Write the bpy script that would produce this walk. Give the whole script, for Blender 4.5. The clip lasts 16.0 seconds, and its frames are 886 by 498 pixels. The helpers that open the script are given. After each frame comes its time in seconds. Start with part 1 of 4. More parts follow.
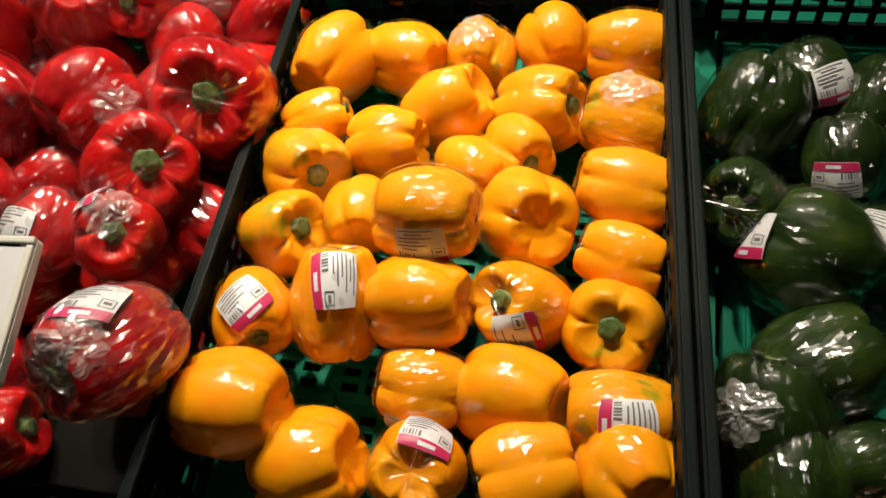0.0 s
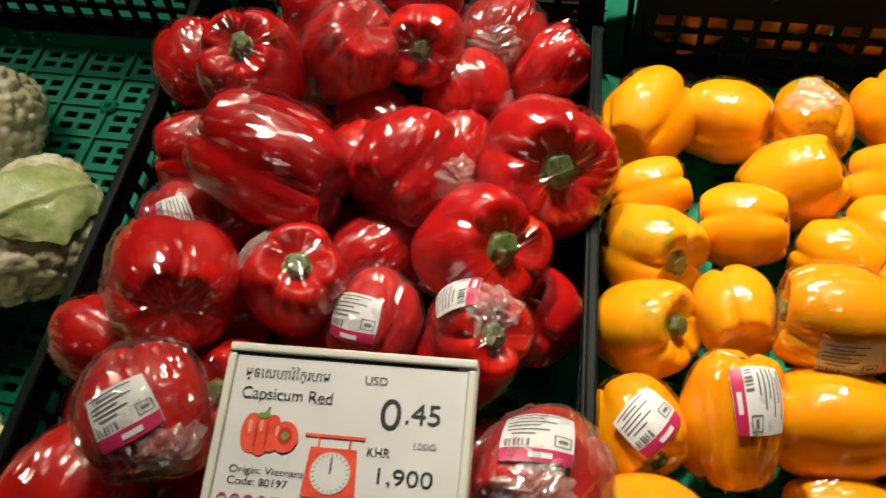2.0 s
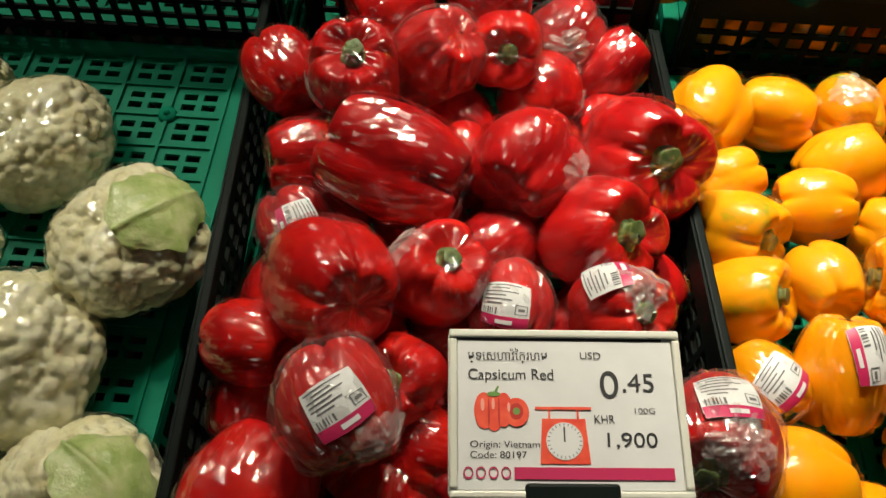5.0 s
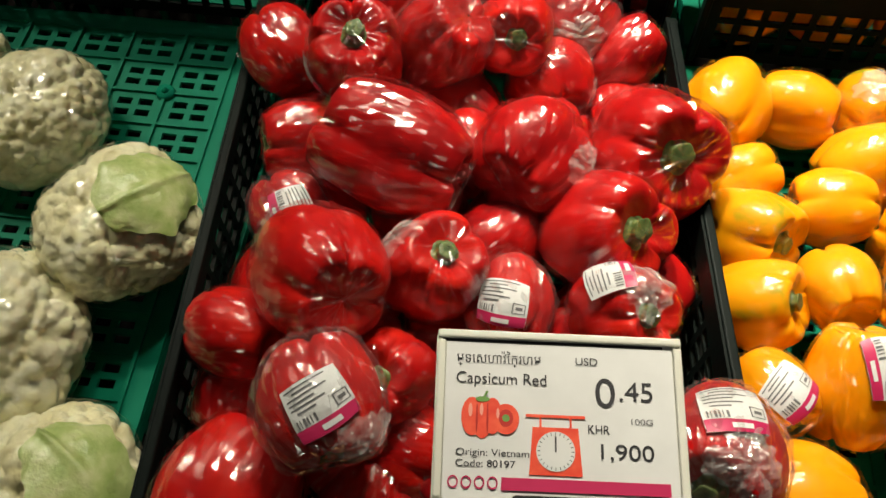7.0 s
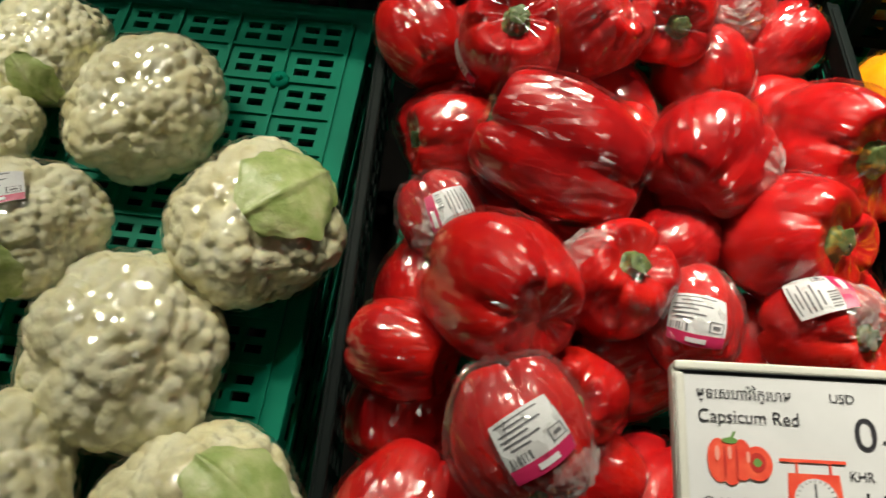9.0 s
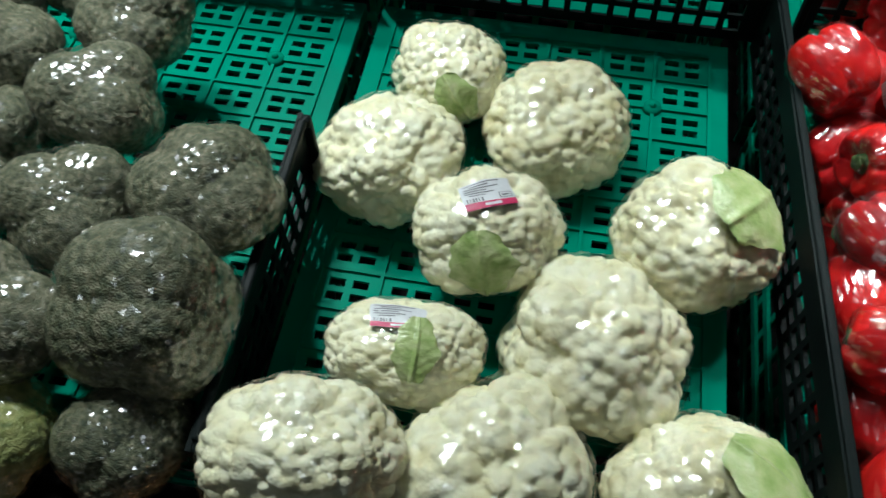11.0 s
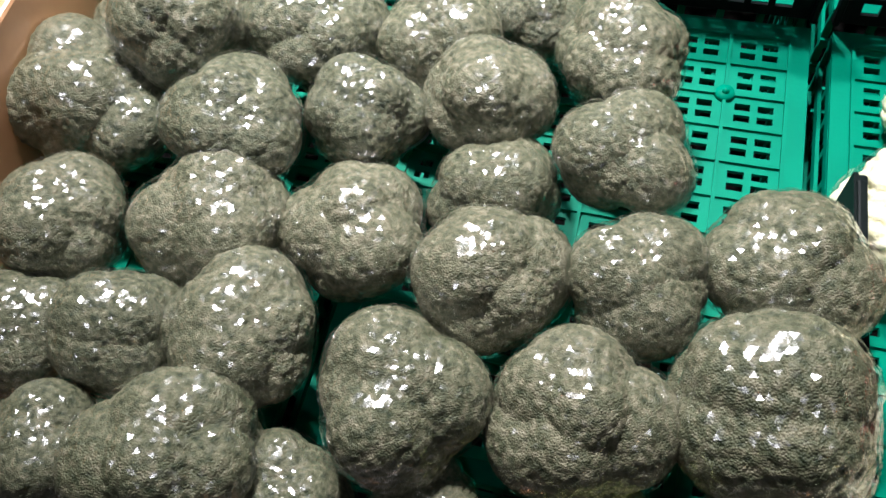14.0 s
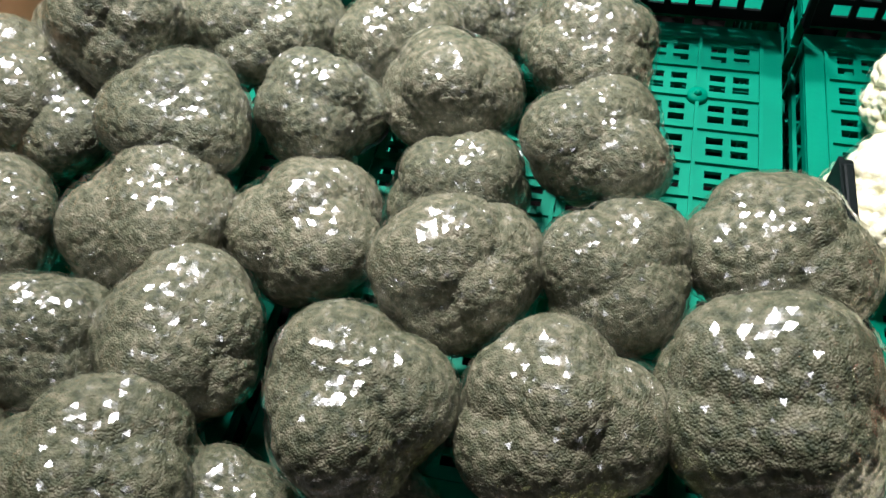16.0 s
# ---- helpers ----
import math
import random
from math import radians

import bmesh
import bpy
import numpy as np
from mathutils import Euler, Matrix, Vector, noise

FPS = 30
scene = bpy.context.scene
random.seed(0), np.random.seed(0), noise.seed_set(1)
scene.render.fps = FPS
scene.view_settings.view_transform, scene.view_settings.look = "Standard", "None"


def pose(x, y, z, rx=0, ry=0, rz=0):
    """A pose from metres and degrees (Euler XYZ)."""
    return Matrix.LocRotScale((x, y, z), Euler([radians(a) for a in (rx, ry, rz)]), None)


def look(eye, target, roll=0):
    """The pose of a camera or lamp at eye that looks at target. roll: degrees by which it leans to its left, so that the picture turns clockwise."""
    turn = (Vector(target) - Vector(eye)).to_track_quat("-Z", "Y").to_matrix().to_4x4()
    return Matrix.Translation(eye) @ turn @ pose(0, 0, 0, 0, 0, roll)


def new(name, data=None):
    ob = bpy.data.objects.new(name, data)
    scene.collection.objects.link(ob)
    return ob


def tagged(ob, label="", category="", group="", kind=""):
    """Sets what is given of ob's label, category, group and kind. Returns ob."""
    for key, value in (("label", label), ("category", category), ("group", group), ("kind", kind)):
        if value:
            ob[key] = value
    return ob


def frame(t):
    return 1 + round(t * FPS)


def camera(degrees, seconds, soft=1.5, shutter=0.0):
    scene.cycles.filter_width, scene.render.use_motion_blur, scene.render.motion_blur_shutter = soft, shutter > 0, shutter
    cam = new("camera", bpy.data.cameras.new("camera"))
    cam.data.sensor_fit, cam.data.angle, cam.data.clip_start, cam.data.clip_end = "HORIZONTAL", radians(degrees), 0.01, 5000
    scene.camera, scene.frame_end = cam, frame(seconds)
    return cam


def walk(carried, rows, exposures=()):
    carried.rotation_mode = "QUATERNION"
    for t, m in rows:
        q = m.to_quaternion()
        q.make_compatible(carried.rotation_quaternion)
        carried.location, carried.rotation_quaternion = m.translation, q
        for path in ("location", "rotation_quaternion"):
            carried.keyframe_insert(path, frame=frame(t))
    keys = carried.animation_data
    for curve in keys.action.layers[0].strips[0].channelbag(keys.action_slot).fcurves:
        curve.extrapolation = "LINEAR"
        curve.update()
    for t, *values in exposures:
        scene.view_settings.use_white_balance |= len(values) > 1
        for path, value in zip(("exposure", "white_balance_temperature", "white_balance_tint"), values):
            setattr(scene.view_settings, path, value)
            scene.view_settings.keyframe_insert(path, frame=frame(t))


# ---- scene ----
cam = camera(58.1, 16.0, 1.5, 0.2)
# The shelf's own frame: x along the display, y up its slope, z off the crates.
SLOPE = pose(0, 0, 0.72, 15, 0, 0)
PATH = [
    (0, (-0.091, 0.126, 0.632), (-0.475, 1.115, -1.063), -13.2),
    (0.5, (-0.123, 0.128, 0.635), (-0.562, 1.078, -1.069), -15.3),
    (1, (-0.243, 0.169, 0.614), (-0.782, 1.032, -1.108), -20.1),
    (1.5, (-0.324, 0.208, 0.611), (-0.821, 1.132, -1.091), -16.8),
    (2, (-0.409, 0.179, 0.637), (-0.763, 1.158, -1.07), -10.3),
    (2.5, (-0.495, 0.123, 0.679), (-0.747, 1.091, -1.053), -8.6),
    (3, (-0.549, 0.098, 0.69), (-0.644, 1.094, -1.041), -1.1),
    (3.5, (-0.585, 0.076, 0.702), (-0.716, 1.119, -0.999), -2.5),
    (4, (-0.603, 0.08, 0.696), (-0.702, 1.064, -1.043), 0.1),
    (4.5, (-0.599, 0.106, 0.685), (-0.706, 1.109, -1.042), -0.8),
    (4.7, (-0.597, 0.116, 0.683), (-0.684, 1.133, -1.037), -0.3),
    (6.8, (-0.582, 0.14, 0.661), (-0.682, 1.141, -1.067), 1.0),
    (7, (-0.582, 0.146, 0.66), (-0.698, 1.125, -1.08), 0.0),
    (7.5, (-0.592, 0.165, 0.642), (-0.738, 1.1, -1.121), -2.1),
    (8, (-0.596, 0.19, 0.627), (-0.761, 1.114, -1.139), -2.8),
    (8.2, (-0.594, 0.203, 0.62), (-0.771, 1.122, -1.148), -3.4),
    (10.3, (-0.999, 0.095, 0.646), (-1.035, 1.067, -1.101), 5.2),
    (10.5, (-1.012, 0.086, 0.646), (-1.063, 1.068, -1.095), 4.9),
    (11, (-1.05, 0.07, 0.663), (-1.261, 1.077, -1.052), -1.5),
    (11.5, (-1.094, 0.051, 0.665), (-1.445, 1.069, -1.02), -6.4),
    (12, (-1.17, 0.042, 0.668), (-1.749, 0.999, -0.99), -15.1),
    (12.5, (-1.288, 0.087, 0.639), (-1.883, 1.082, -0.991), -15.1),
    (13, (-1.363, 0.11, 0.629), (-1.892, 1.083, -1.037), -12.8),
    (13.5, (-1.433, 0.094, 0.646), (-1.898, 1.053, -1.047), -11.8),
    (14, (-1.449, 0.093, 0.659), (-1.853, 1.001, -1.076), -10.8),
    (14.5, (-1.44, 0.1, 0.672), (-1.855, 0.968, -1.081), -13.6),
    (15, (-1.433, 0.102, 0.67), (-1.848, 1.107, -1.009), -10.8),
    (15.5, (-1.434, 0.094, 0.648), (-1.859, 1.112, -1.021), -10.7),
    (16, (-1.442, 0.076, 0.587), (-1.81, 1.138, -1.067), -7.8),
]
EXPOSURES = [(0.0, -0.02, 7200, 11), (0.9, -0.36, 7250, 11), (1.5, -0.24, 7250, 9), (2.5, -0.12, 7200, 6), (4.7, -0.07, 7150, 4), (6.8, 0.05, 7150, 4), (8.2, 0.05, 7150, 4), (10.3, 0.60, 5650, 3), (11.5, 0.74, 5150, -3), (12.5, 1.16, 4750, -8), (13.1, 1.44, 4750, -6), (13.5, 1.58, 5400, 8), (14.0, 1.70, 5700, 17), (15.0, 1.68, 5700, 17), (16.0, 1.60, 5750, 17)]
walk(cam, [(t, SLOPE @ look(eye, target, roll)) for t, eye, target, roll in PATH], EXPOSURES)

# ---- light ----
world = bpy.data.worlds.new("store")
world.use_nodes = True
world.node_tree.nodes["Background"].inputs[0].default_value = (0.9, 0.95, 1.0, 1)
world.node_tree.nodes["Background"].inputs[1].default_value = 0.0
scene.world = world


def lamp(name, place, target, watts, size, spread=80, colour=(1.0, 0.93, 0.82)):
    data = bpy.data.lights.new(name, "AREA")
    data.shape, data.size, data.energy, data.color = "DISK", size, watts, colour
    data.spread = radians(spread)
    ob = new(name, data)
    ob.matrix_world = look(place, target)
    return tagged(ob, "unseen white ceiling lamp that lights the shelf", "spotlight", "ceiling spotlights")


# (lamp's x and y, aimed at x and y, watts, spread)
for lx, ly, ax, ay, watts, spread in ((-0.80, 1.10, -0.30, 0.52, 3.6, 38), (-0.25, 1.10, -0.26, 0.50, 2.4, 40), (-1.75, 1.10, -1.28, 0.52, 1.4, 44), (-1.98, 0.78, -1.76, 0.58, 4.5, 58)):
    lamp("spotlight", (lx, ly, 2.95), (ax, ay, 0.85), watts, 0.11, spread)
# unseen lamps, added along the aisle and beyond the shelf for fill and sparkle
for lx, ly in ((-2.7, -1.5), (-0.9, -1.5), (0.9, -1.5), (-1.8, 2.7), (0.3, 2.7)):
    lamp("unseen_fill_lamp", (lx, ly, 3.1), (lx, ly, 0), 1.05, 0.12, 150, (1.0, 0.95, 0.88))


# ---- materials ----
def material(name, colour, rough=0.5, metal=0.0):
    m = bpy.data.materials.new(name)
    m.use_nodes = True
    b = m.node_tree.nodes["Principled BSDF"]
    b.inputs["Base Color"].default_value = (*colour, 1)
    b.inputs["Roughness"].default_value = rough
    b.inputs["Metallic"].default_value = metal
    return m


def node(m, kind, **inputs):
    n = m.node_tree.nodes.new(kind)
    for key, value in inputs.items():
        n.inputs[key.replace("_", " ")].default_value = value
    return n


def wire(m, a, b):
    m.node_tree.links.new(a, b)


def bsdf(m):
    return m.node_tree.nodes["Principled BSDF"]


def noise_colour(m, stops, scale=8.0, detail=4.0, per_object=0.0):
    """A base colour that wanders through the stops (position, colour) with noise."""
    tex = node(m, "ShaderNodeTexCoord")
    n = node(m, "ShaderNodeTexNoise", Scale=scale, Detail=detail)
    ramp = node(m, "ShaderNodeValToRGB")
    while len(ramp.color_ramp.elements) < len(stops):
        ramp.color_ramp.elements.new(0.5)
    for e, (at, colour) in zip(ramp.color_ramp.elements, stops):
        e.position, e.color = at, (*colour, 1)
    source = n.outputs["Fac"]
    if per_object:
        info = node(m, "ShaderNodeObjectInfo")
        move = node(m, "ShaderNodeMath")
        move.operation = "MULTIPLY_ADD"
        move.inputs[1].default_value, move.inputs[2].default_value = per_object, -per_object / 2
        wire(m, info.outputs["Random"], move.inputs[0])
        add = node(m, "ShaderNodeMath")
        wire(m, n.outputs["Fac"], add.inputs[0])
        wire(m, move.outputs[0], add.inputs[1])
        source = add.outputs[0]
        shift = node(m, "ShaderNodeVectorMath")
        shift.operation = "MULTIPLY_ADD"
        shift.inputs[1].default_value = (7, 7, 7)
        wire(m, info.outputs["Random"], shift.inputs[0])
        wire(m, tex.outputs["Object"], shift.inputs[2])
        wire(m, shift.outputs[0], n.inputs["Vector"])
    else:
        wire(m, tex.outputs["Object"], n.inputs["Vector"])
    wire(m, source, ramp.inputs["Fac"])
    wire(m, ramp.outputs["Color"], bsdf(m).inputs["Base Color"])
    return m


def relief(m, scale, strength, distance=0.002, detail=3.0, voronoi=False):
    """Fine bump; several calls stack on one another."""
    tex = node(m, "ShaderNodeTexCoord")
    n = node(m, "ShaderNodeTexVoronoi" if voronoi else "ShaderNodeTexNoise", Scale=scale)
    if not voronoi:
        n.inputs["Detail"].default_value = detail
    bump = node(m, "ShaderNodeBump", Strength=strength, Distance=distance)
    wire(m, tex.outputs["Object"], n.inputs["Vector"])
    wire(m, n.outputs["Distance" if voronoi else "Fac"], bump.inputs["Height"])
    bump.invert = voronoi
    target = bsdf(m).inputs["Normal"]
    if target.links:
        wire(m, target.links[0].from_socket, bump.inputs["Normal"])
    wire(m, bump.outputs["Normal"], target)
    return m


def pepper_skin(name, stops, scale=1.3, per_object=0.2):
    m = material(name, stops[0][1], 0.42)
    noise_colour(m, stops, scale, 2.5, per_object)
    relief(m, 9, 0.2, 0.0005)
    relief(m, 2.2, 0.25, 0.003)
    b = bsdf(m)
    b.inputs["Specular IOR Level"].default_value = 0.12
    b.inputs["Subsurface Weight"].default_value = 0.1
    b.inputs["Subsurface Radius"].default_value = (0.010, 0.004, 0.002)
    b.inputs["Coat Weight"].default_value = 0.15
    b.inputs["Coat Roughness"].default_value = 0.14
    return m


YELLOW = pepper_skin("yellow_skin", [(0.20, (0.30, 0.27, 0.012)), (0.31, (0.74, 0.30, 0.009)), (0.60, (0.85, 0.305, 0.008)), (0.85, (0.87, 0.245, 0.007))])
RED = pepper_skin("red_skin", [(0.2, (0.20, 0.003, 0.006)), (0.5, (0.47, 0.006, 0.008)), (0.8, (0.60, 0.014, 0.008))])
GREEN = pepper_skin("green_skin", [(0.2, (0.007, 0.017, 0.003)), (0.55, (0.014, 0.034, 0.005)), (0.85, (0.045, 0.075, 0.012))])
STEM = relief(noise_colour(material("stem_green", (0.1, 0.16, 0.04), 0.5), [(0.3, (0.035, 0.07, 0.015)), (0.6, (0.12, 0.18, 0.05)), (0.8, (0.26, 0.28, 0.10))], 7), 16, 0.5, 0.001)
CURD = relief(relief(noise_colour(material("cauliflower_curd", (0.75, 0.68, 0.5), 0.6), [(0.25, (0.57, 0.52, 0.27)), (0.45, (0.75, 0.72, 0.47)), (0.7, (0.82, 0.81, 0.61))], 3, 5.0, 0.12), 30, 0.5, 0.0010), 21, 0.35, 0.0014, voronoi=True)
bsdf(CURD).inputs["Subsurface Weight"].default_value = 0.06
bsdf(CURD).inputs["Subsurface Radius"].default_value = (0.006, 0.004, 0.002)
LEAF = relief(noise_colour(material("cauliflower_leaf", (0.3, 0.42, 0.15), 0.45), [(0.3, (0.24, 0.34, 0.09)), (0.5, (0.38, 0.46, 0.18)), (0.75, (0.56, 0.59, 0.33))], 4, 5.0), 9, 0.5, 0.003)
BUDS = relief(relief(noise_colour(material("broccoli_buds", (0.1, 0.12, 0.06), 0.6), [(0.28, (0.022, 0.034, 0.012)), (0.44, (0.086, 0.096, 0.048)), (0.56, (0.142, 0.140, 0.080)), (0.74, (0.26, 0.242, 0.160))], 10, 9.0, 0.08), 44, 0.7, 0.0016, voronoi=True), 13, 0.5, 0.003, 8.0)
YELLOW_BUDS = relief(relief(noise_colour(material("yellowish_buds", (0.2, 0.22, 0.06), 0.6), [(0.28, (0.10, 0.13, 0.03)), (0.5, (0.22, 0.24, 0.07)), (0.72, (0.34, 0.34, 0.12))], 7, 8.0), 36, 0.5, 0.0018, voronoi=True), 9, 0.6, 0.003, 8.0)
STALK = relief(noise_colour(material("broccoli_stalk", (0.3, 0.4, 0.2), 0.5), [(0.3, (0.16, 0.26, 0.08)), (0.7, (0.36, 0.44, 0.22))], 4), 12, 0.3)


def film_material(name, base, layers, rough=0.10, veil=0.0):
    """Cling film: thin, clear, its sharp gloss broken by wrinkles; layers of (scale, height in metres, detail); veil: how milky."""
    m = bpy.data.materials.new(name)
    m.use_nodes = True
    t = m.node_tree
    t.nodes.clear()
    out = t.nodes.new("ShaderNodeOutputMaterial")
    see = t.nodes.new("ShaderNodeBsdfTransparent")
    see.inputs[0].default_value = (0.985, 0.985, 0.98, 1)
    gloss = t.nodes.new("ShaderNodeBsdfGlossy")
    gloss.inputs["Roughness"].default_value = rough
    gloss.inputs["Color"].default_value = (1, 1, 1, 1)
    mix = t.nodes.new("ShaderNodeMixShader")
    tex = t.nodes.new("ShaderNodeTexCoord")
    info = t.nodes.new("ShaderNodeObjectInfo")
    shift = t.nodes.new("ShaderNodeVectorMath")
    shift.operation = "MULTIPLY_ADD"
    shift.inputs[1].default_value = (9, 5, 3)
    t.links.new(info.outputs["Random"], shift.inputs[0])
    t.links.new(tex.outputs["Object"], shift.inputs[2])
    last = None
    for scale, height, detail in layers:
        n = t.nodes.new("ShaderNodeTexNoise")
        n.inputs["Scale"].default_value, n.inputs["Detail"].default_value, n.inputs["Distortion"].default_value = scale, detail, 0.8
        b = t.nodes.new("ShaderNodeBump")
        b.inputs["Strength"].default_value, b.inputs["Distance"].default_value = 1.0, height
        t.links.new(shift.outputs[0], n.inputs["Vector"])
        t.links.new(n.outputs["Fac"], b.inputs["Height"])
        if last:
            t.links.new(last, b.inputs["Normal"])
        last = b.outputs["Normal"]
    t.links.new(last, gloss.inputs["Normal"])
    facing = t.nodes.new("ShaderNodeLayerWeight")
    t.links.new(last, facing.inputs["Normal"])
    power = t.nodes.new("ShaderNodeMath")
    power.operation, power.inputs[1].default_value = "POWER", 4.0
    t.links.new(facing.outputs["Facing"], power.inputs[0])
    gain = t.nodes.new("ShaderNodeMath")
    gain.operation = "MULTIPLY_ADD"
    gain.inputs[1].default_value, gain.inputs[2].default_value = 0.4, base
    t.links.new(power.outputs[0], gain.inputs[0])
    t.links.new(gain.outputs[0], mix.inputs["Fac"])
    t.links.new(see.outputs[0], mix.inputs[1])
    white = t.nodes.new("ShaderNodeBsdfDiffuse")
    white.inputs[0].default_value = (0.85, 0.85, 0.84, 1)
    t.links.new(last, white.inputs["Normal"])
    milk = t.nodes.new("ShaderNodeMixShader")
    milk.inputs["Fac"].default_value = veil
    t.links.new(gloss.outputs[0], milk.inputs[1])
    t.links.new(white.outputs[0], milk.inputs[2])
    t.links.new(milk.outputs[0], mix.inputs[2])
    t.links.new(mix.outputs[0], out.inputs[0])
    return m


FILM = film_material("cling_film", 0.12, ((3.0, 0.0007, 1.0),), 0.14)
FILM_TAUT = film_material("cling_film_taut", 0.06, ((1.6, 0.0016, 1.0),), 0.14)
FILM_HEAD = film_material("cling_film_on_curd", 0.08, ((4.0, 0.0006, 1.0),), 0.15)
FILM_CRINKLED = film_material("cling_film_crinkled", 0.16, ((3.0, 0.0010, 2.0),), 0.14, 0.08)
FILM_CROWN = film_material("cling_film_on_buds", 0.10, ((4.0, 0.0006, 1.0),), 0.15)
BUNCH = film_material("bunched_film", 0.26, ((6.0, 0.0015, 3.0),), 0.18, 0.5)
GREEN_PLASTIC = relief(noise_colour(material("green_crate_plastic", (0.0, 0.2, 0.12), 0.5), [(0.3, (0.001, 0.135, 0.080)), (0.7, (0.002, 0.18, 0.105))], 6), 240, 0.12, 0.001)
BLACK_PLASTIC = relief(noise_colour(material("black_mesh_plastic", (0.006, 0.009, 0.009), 0.5), [(0.3, (0.004, 0.006, 0.006)), (0.7, (0.009, 0.013, 0.012))], 8), 200, 0.12, 0.001)
bsdf(GREEN_PLASTIC).inputs["Specular IOR Level"].default_value = 0.06
bsdf(BLACK_PLASTIC).inputs["Specular IOR Level"].default_value = 0.03
bsdf(BLACK_PLASTIC).inputs["Roughness"].default_value = 0.4
WOOD = relief(noise_colour(material("varnished_wood", (0.35, 0.2, 0.1), 0.4), [(0.3, (0.40, 0.19, 0.08)), (0.7, (0.58, 0.33, 0.16))], 9, 6.0), 60, 0.2)
DARK_PANEL = relief(noise_colour(material("dark_laminate", (0.008, 0.008, 0.008), 0.75), [(0.3, (0.006, 0.006, 0.006)), (0.7, (0.012, 0.011, 0.010))], 5), 90, 0.1)
bsdf(DARK_PANEL).inputs["Specular IOR Level"].default_value = 0.0
PAPER = noise_colour(material("white_paper", (0.8, 0.79, 0.77), 0.5), [(0.3, (0.54, 0.55, 0.56)), (0.7, (0.60, 0.61, 0.62))], 30)
FRAME_PLASTIC = relief(noise_colour(material("ivory_plastic", (0.66, 0.63, 0.55), 0.4), [(0.3, (0.54, 0.54, 0.48)), (0.7, (0.62, 0.62, 0.56))], 12), 200, 0.1)
INK = material("black_ink", (0.015, 0.015, 0.02), 0.5)
GREY_INK = material("grey_ink", (0.12, 0.12, 0.13), 0.5)
MAGENTA = material("magenta_print", (0.44, 0.015, 0.085), 0.45)
RED_PRINT = noise_colour(material("red_print", (0.7, 0.06, 0.03), 0.45), [(0.35, (0.62, 0.04, 0.02)), (0.65, (0.75, 0.10, 0.05))], 70)
GREEN_PRINT = material("green_print", (0.12, 0.25, 0.06), 0.45)
bsdf(LEAF).inputs["Roughness"].default_value = 0.3
DEEP_RED_PRINT = material("deep_red_print", (0.42, 0.02, 0.015), 0.45)
PALE_PRINT = material("pale_print", (0.72, 0.30, 0.24), 0.45)
CHROME = material("chrome", (0.7, 0.7, 0.72), 0.15, 1.0)
FLOOR_TILE = relief(noise_colour(material("store_floor", (0.35, 0.33, 0.30), 0.3), [(0.3, (0.28, 0.26, 0.24)), (0.7, (0.40, 0.38, 0.35))], 3), 40, 0.05)
WALL_PAINT = relief(noise_colour(material("dark_wall_paint", (0.06, 0.055, 0.05), 0.7), [(0.3, (0.05, 0.046, 0.042)), (0.7, (0.07, 0.065, 0.06))], 3), 80, 0.1)


# ---- building helpers ----
def mesh_of(bm, name, smooth=True):
    me = bpy.data.meshes.new(name)
    bm.to_mesh(me)
    bm.free()
    if smooth:
        me.polygons.foreach_set("use_smooth", [True] * len(me.polygons))
    return me


def part(name, data, mat, parent=None, label="", at=None, smooth=True):
    """Links a bmesh or a mesh as one object under its thing."""
    if isinstance(data, bmesh.types.BMesh):
        data = mesh_of(data, name, smooth)
    if mat and not data.materials:
        data.materials.append(mat)
    ob = new(name, data)
    if parent:
        ob.parent = parent
    if at is not None:
        ob.matrix_basis = at
    return tagged(ob, label)


def thing(name, m, label, category, group="", kind=""):
    ob = new(name)
    ob.empty_display_size = 0.03
    ob.matrix_basis = m
    return tagged(ob, label, category, group, kind)


def box(bm, x0, y0, z0, x1, y1, z1, bevel=0.0):
    made = bmesh.ops.create_cube(bm, size=1, matrix=Matrix.LocRotScale(((x0 + x1) / 2, (y0 + y1) / 2, (z0 + z1) / 2), None, (x1 - x0, y1 - y0, z1 - z0)))
    if bevel:
        edges = list({e for v in made["verts"] for e in v.link_edges})
        bmesh.ops.bevel(bm, geom=edges, offset=bevel, segments=2, profile=0.5, affect="EDGES")
    return bm


def grid_mesh(name, co, rows, cols, wrap=True, smooth=True):
    """A mesh from rows x cols points; wrap joins the last column to the first."""
    faces = []
    for i in range(rows - 1):
        for j in range(cols if wrap else cols - 1):
            k = (j + 1) % cols
            faces.append((i * cols + j, i * cols + k, (i + 1) * cols + k, (i + 1) * cols + j))
    me = bpy.data.meshes.new(name)
    me.from_pydata([tuple(c) for c in co], [], faces)
    if smooth:
        me.polygons.foreach_set("use_smooth", [True] * len(me.polygons))
    return me


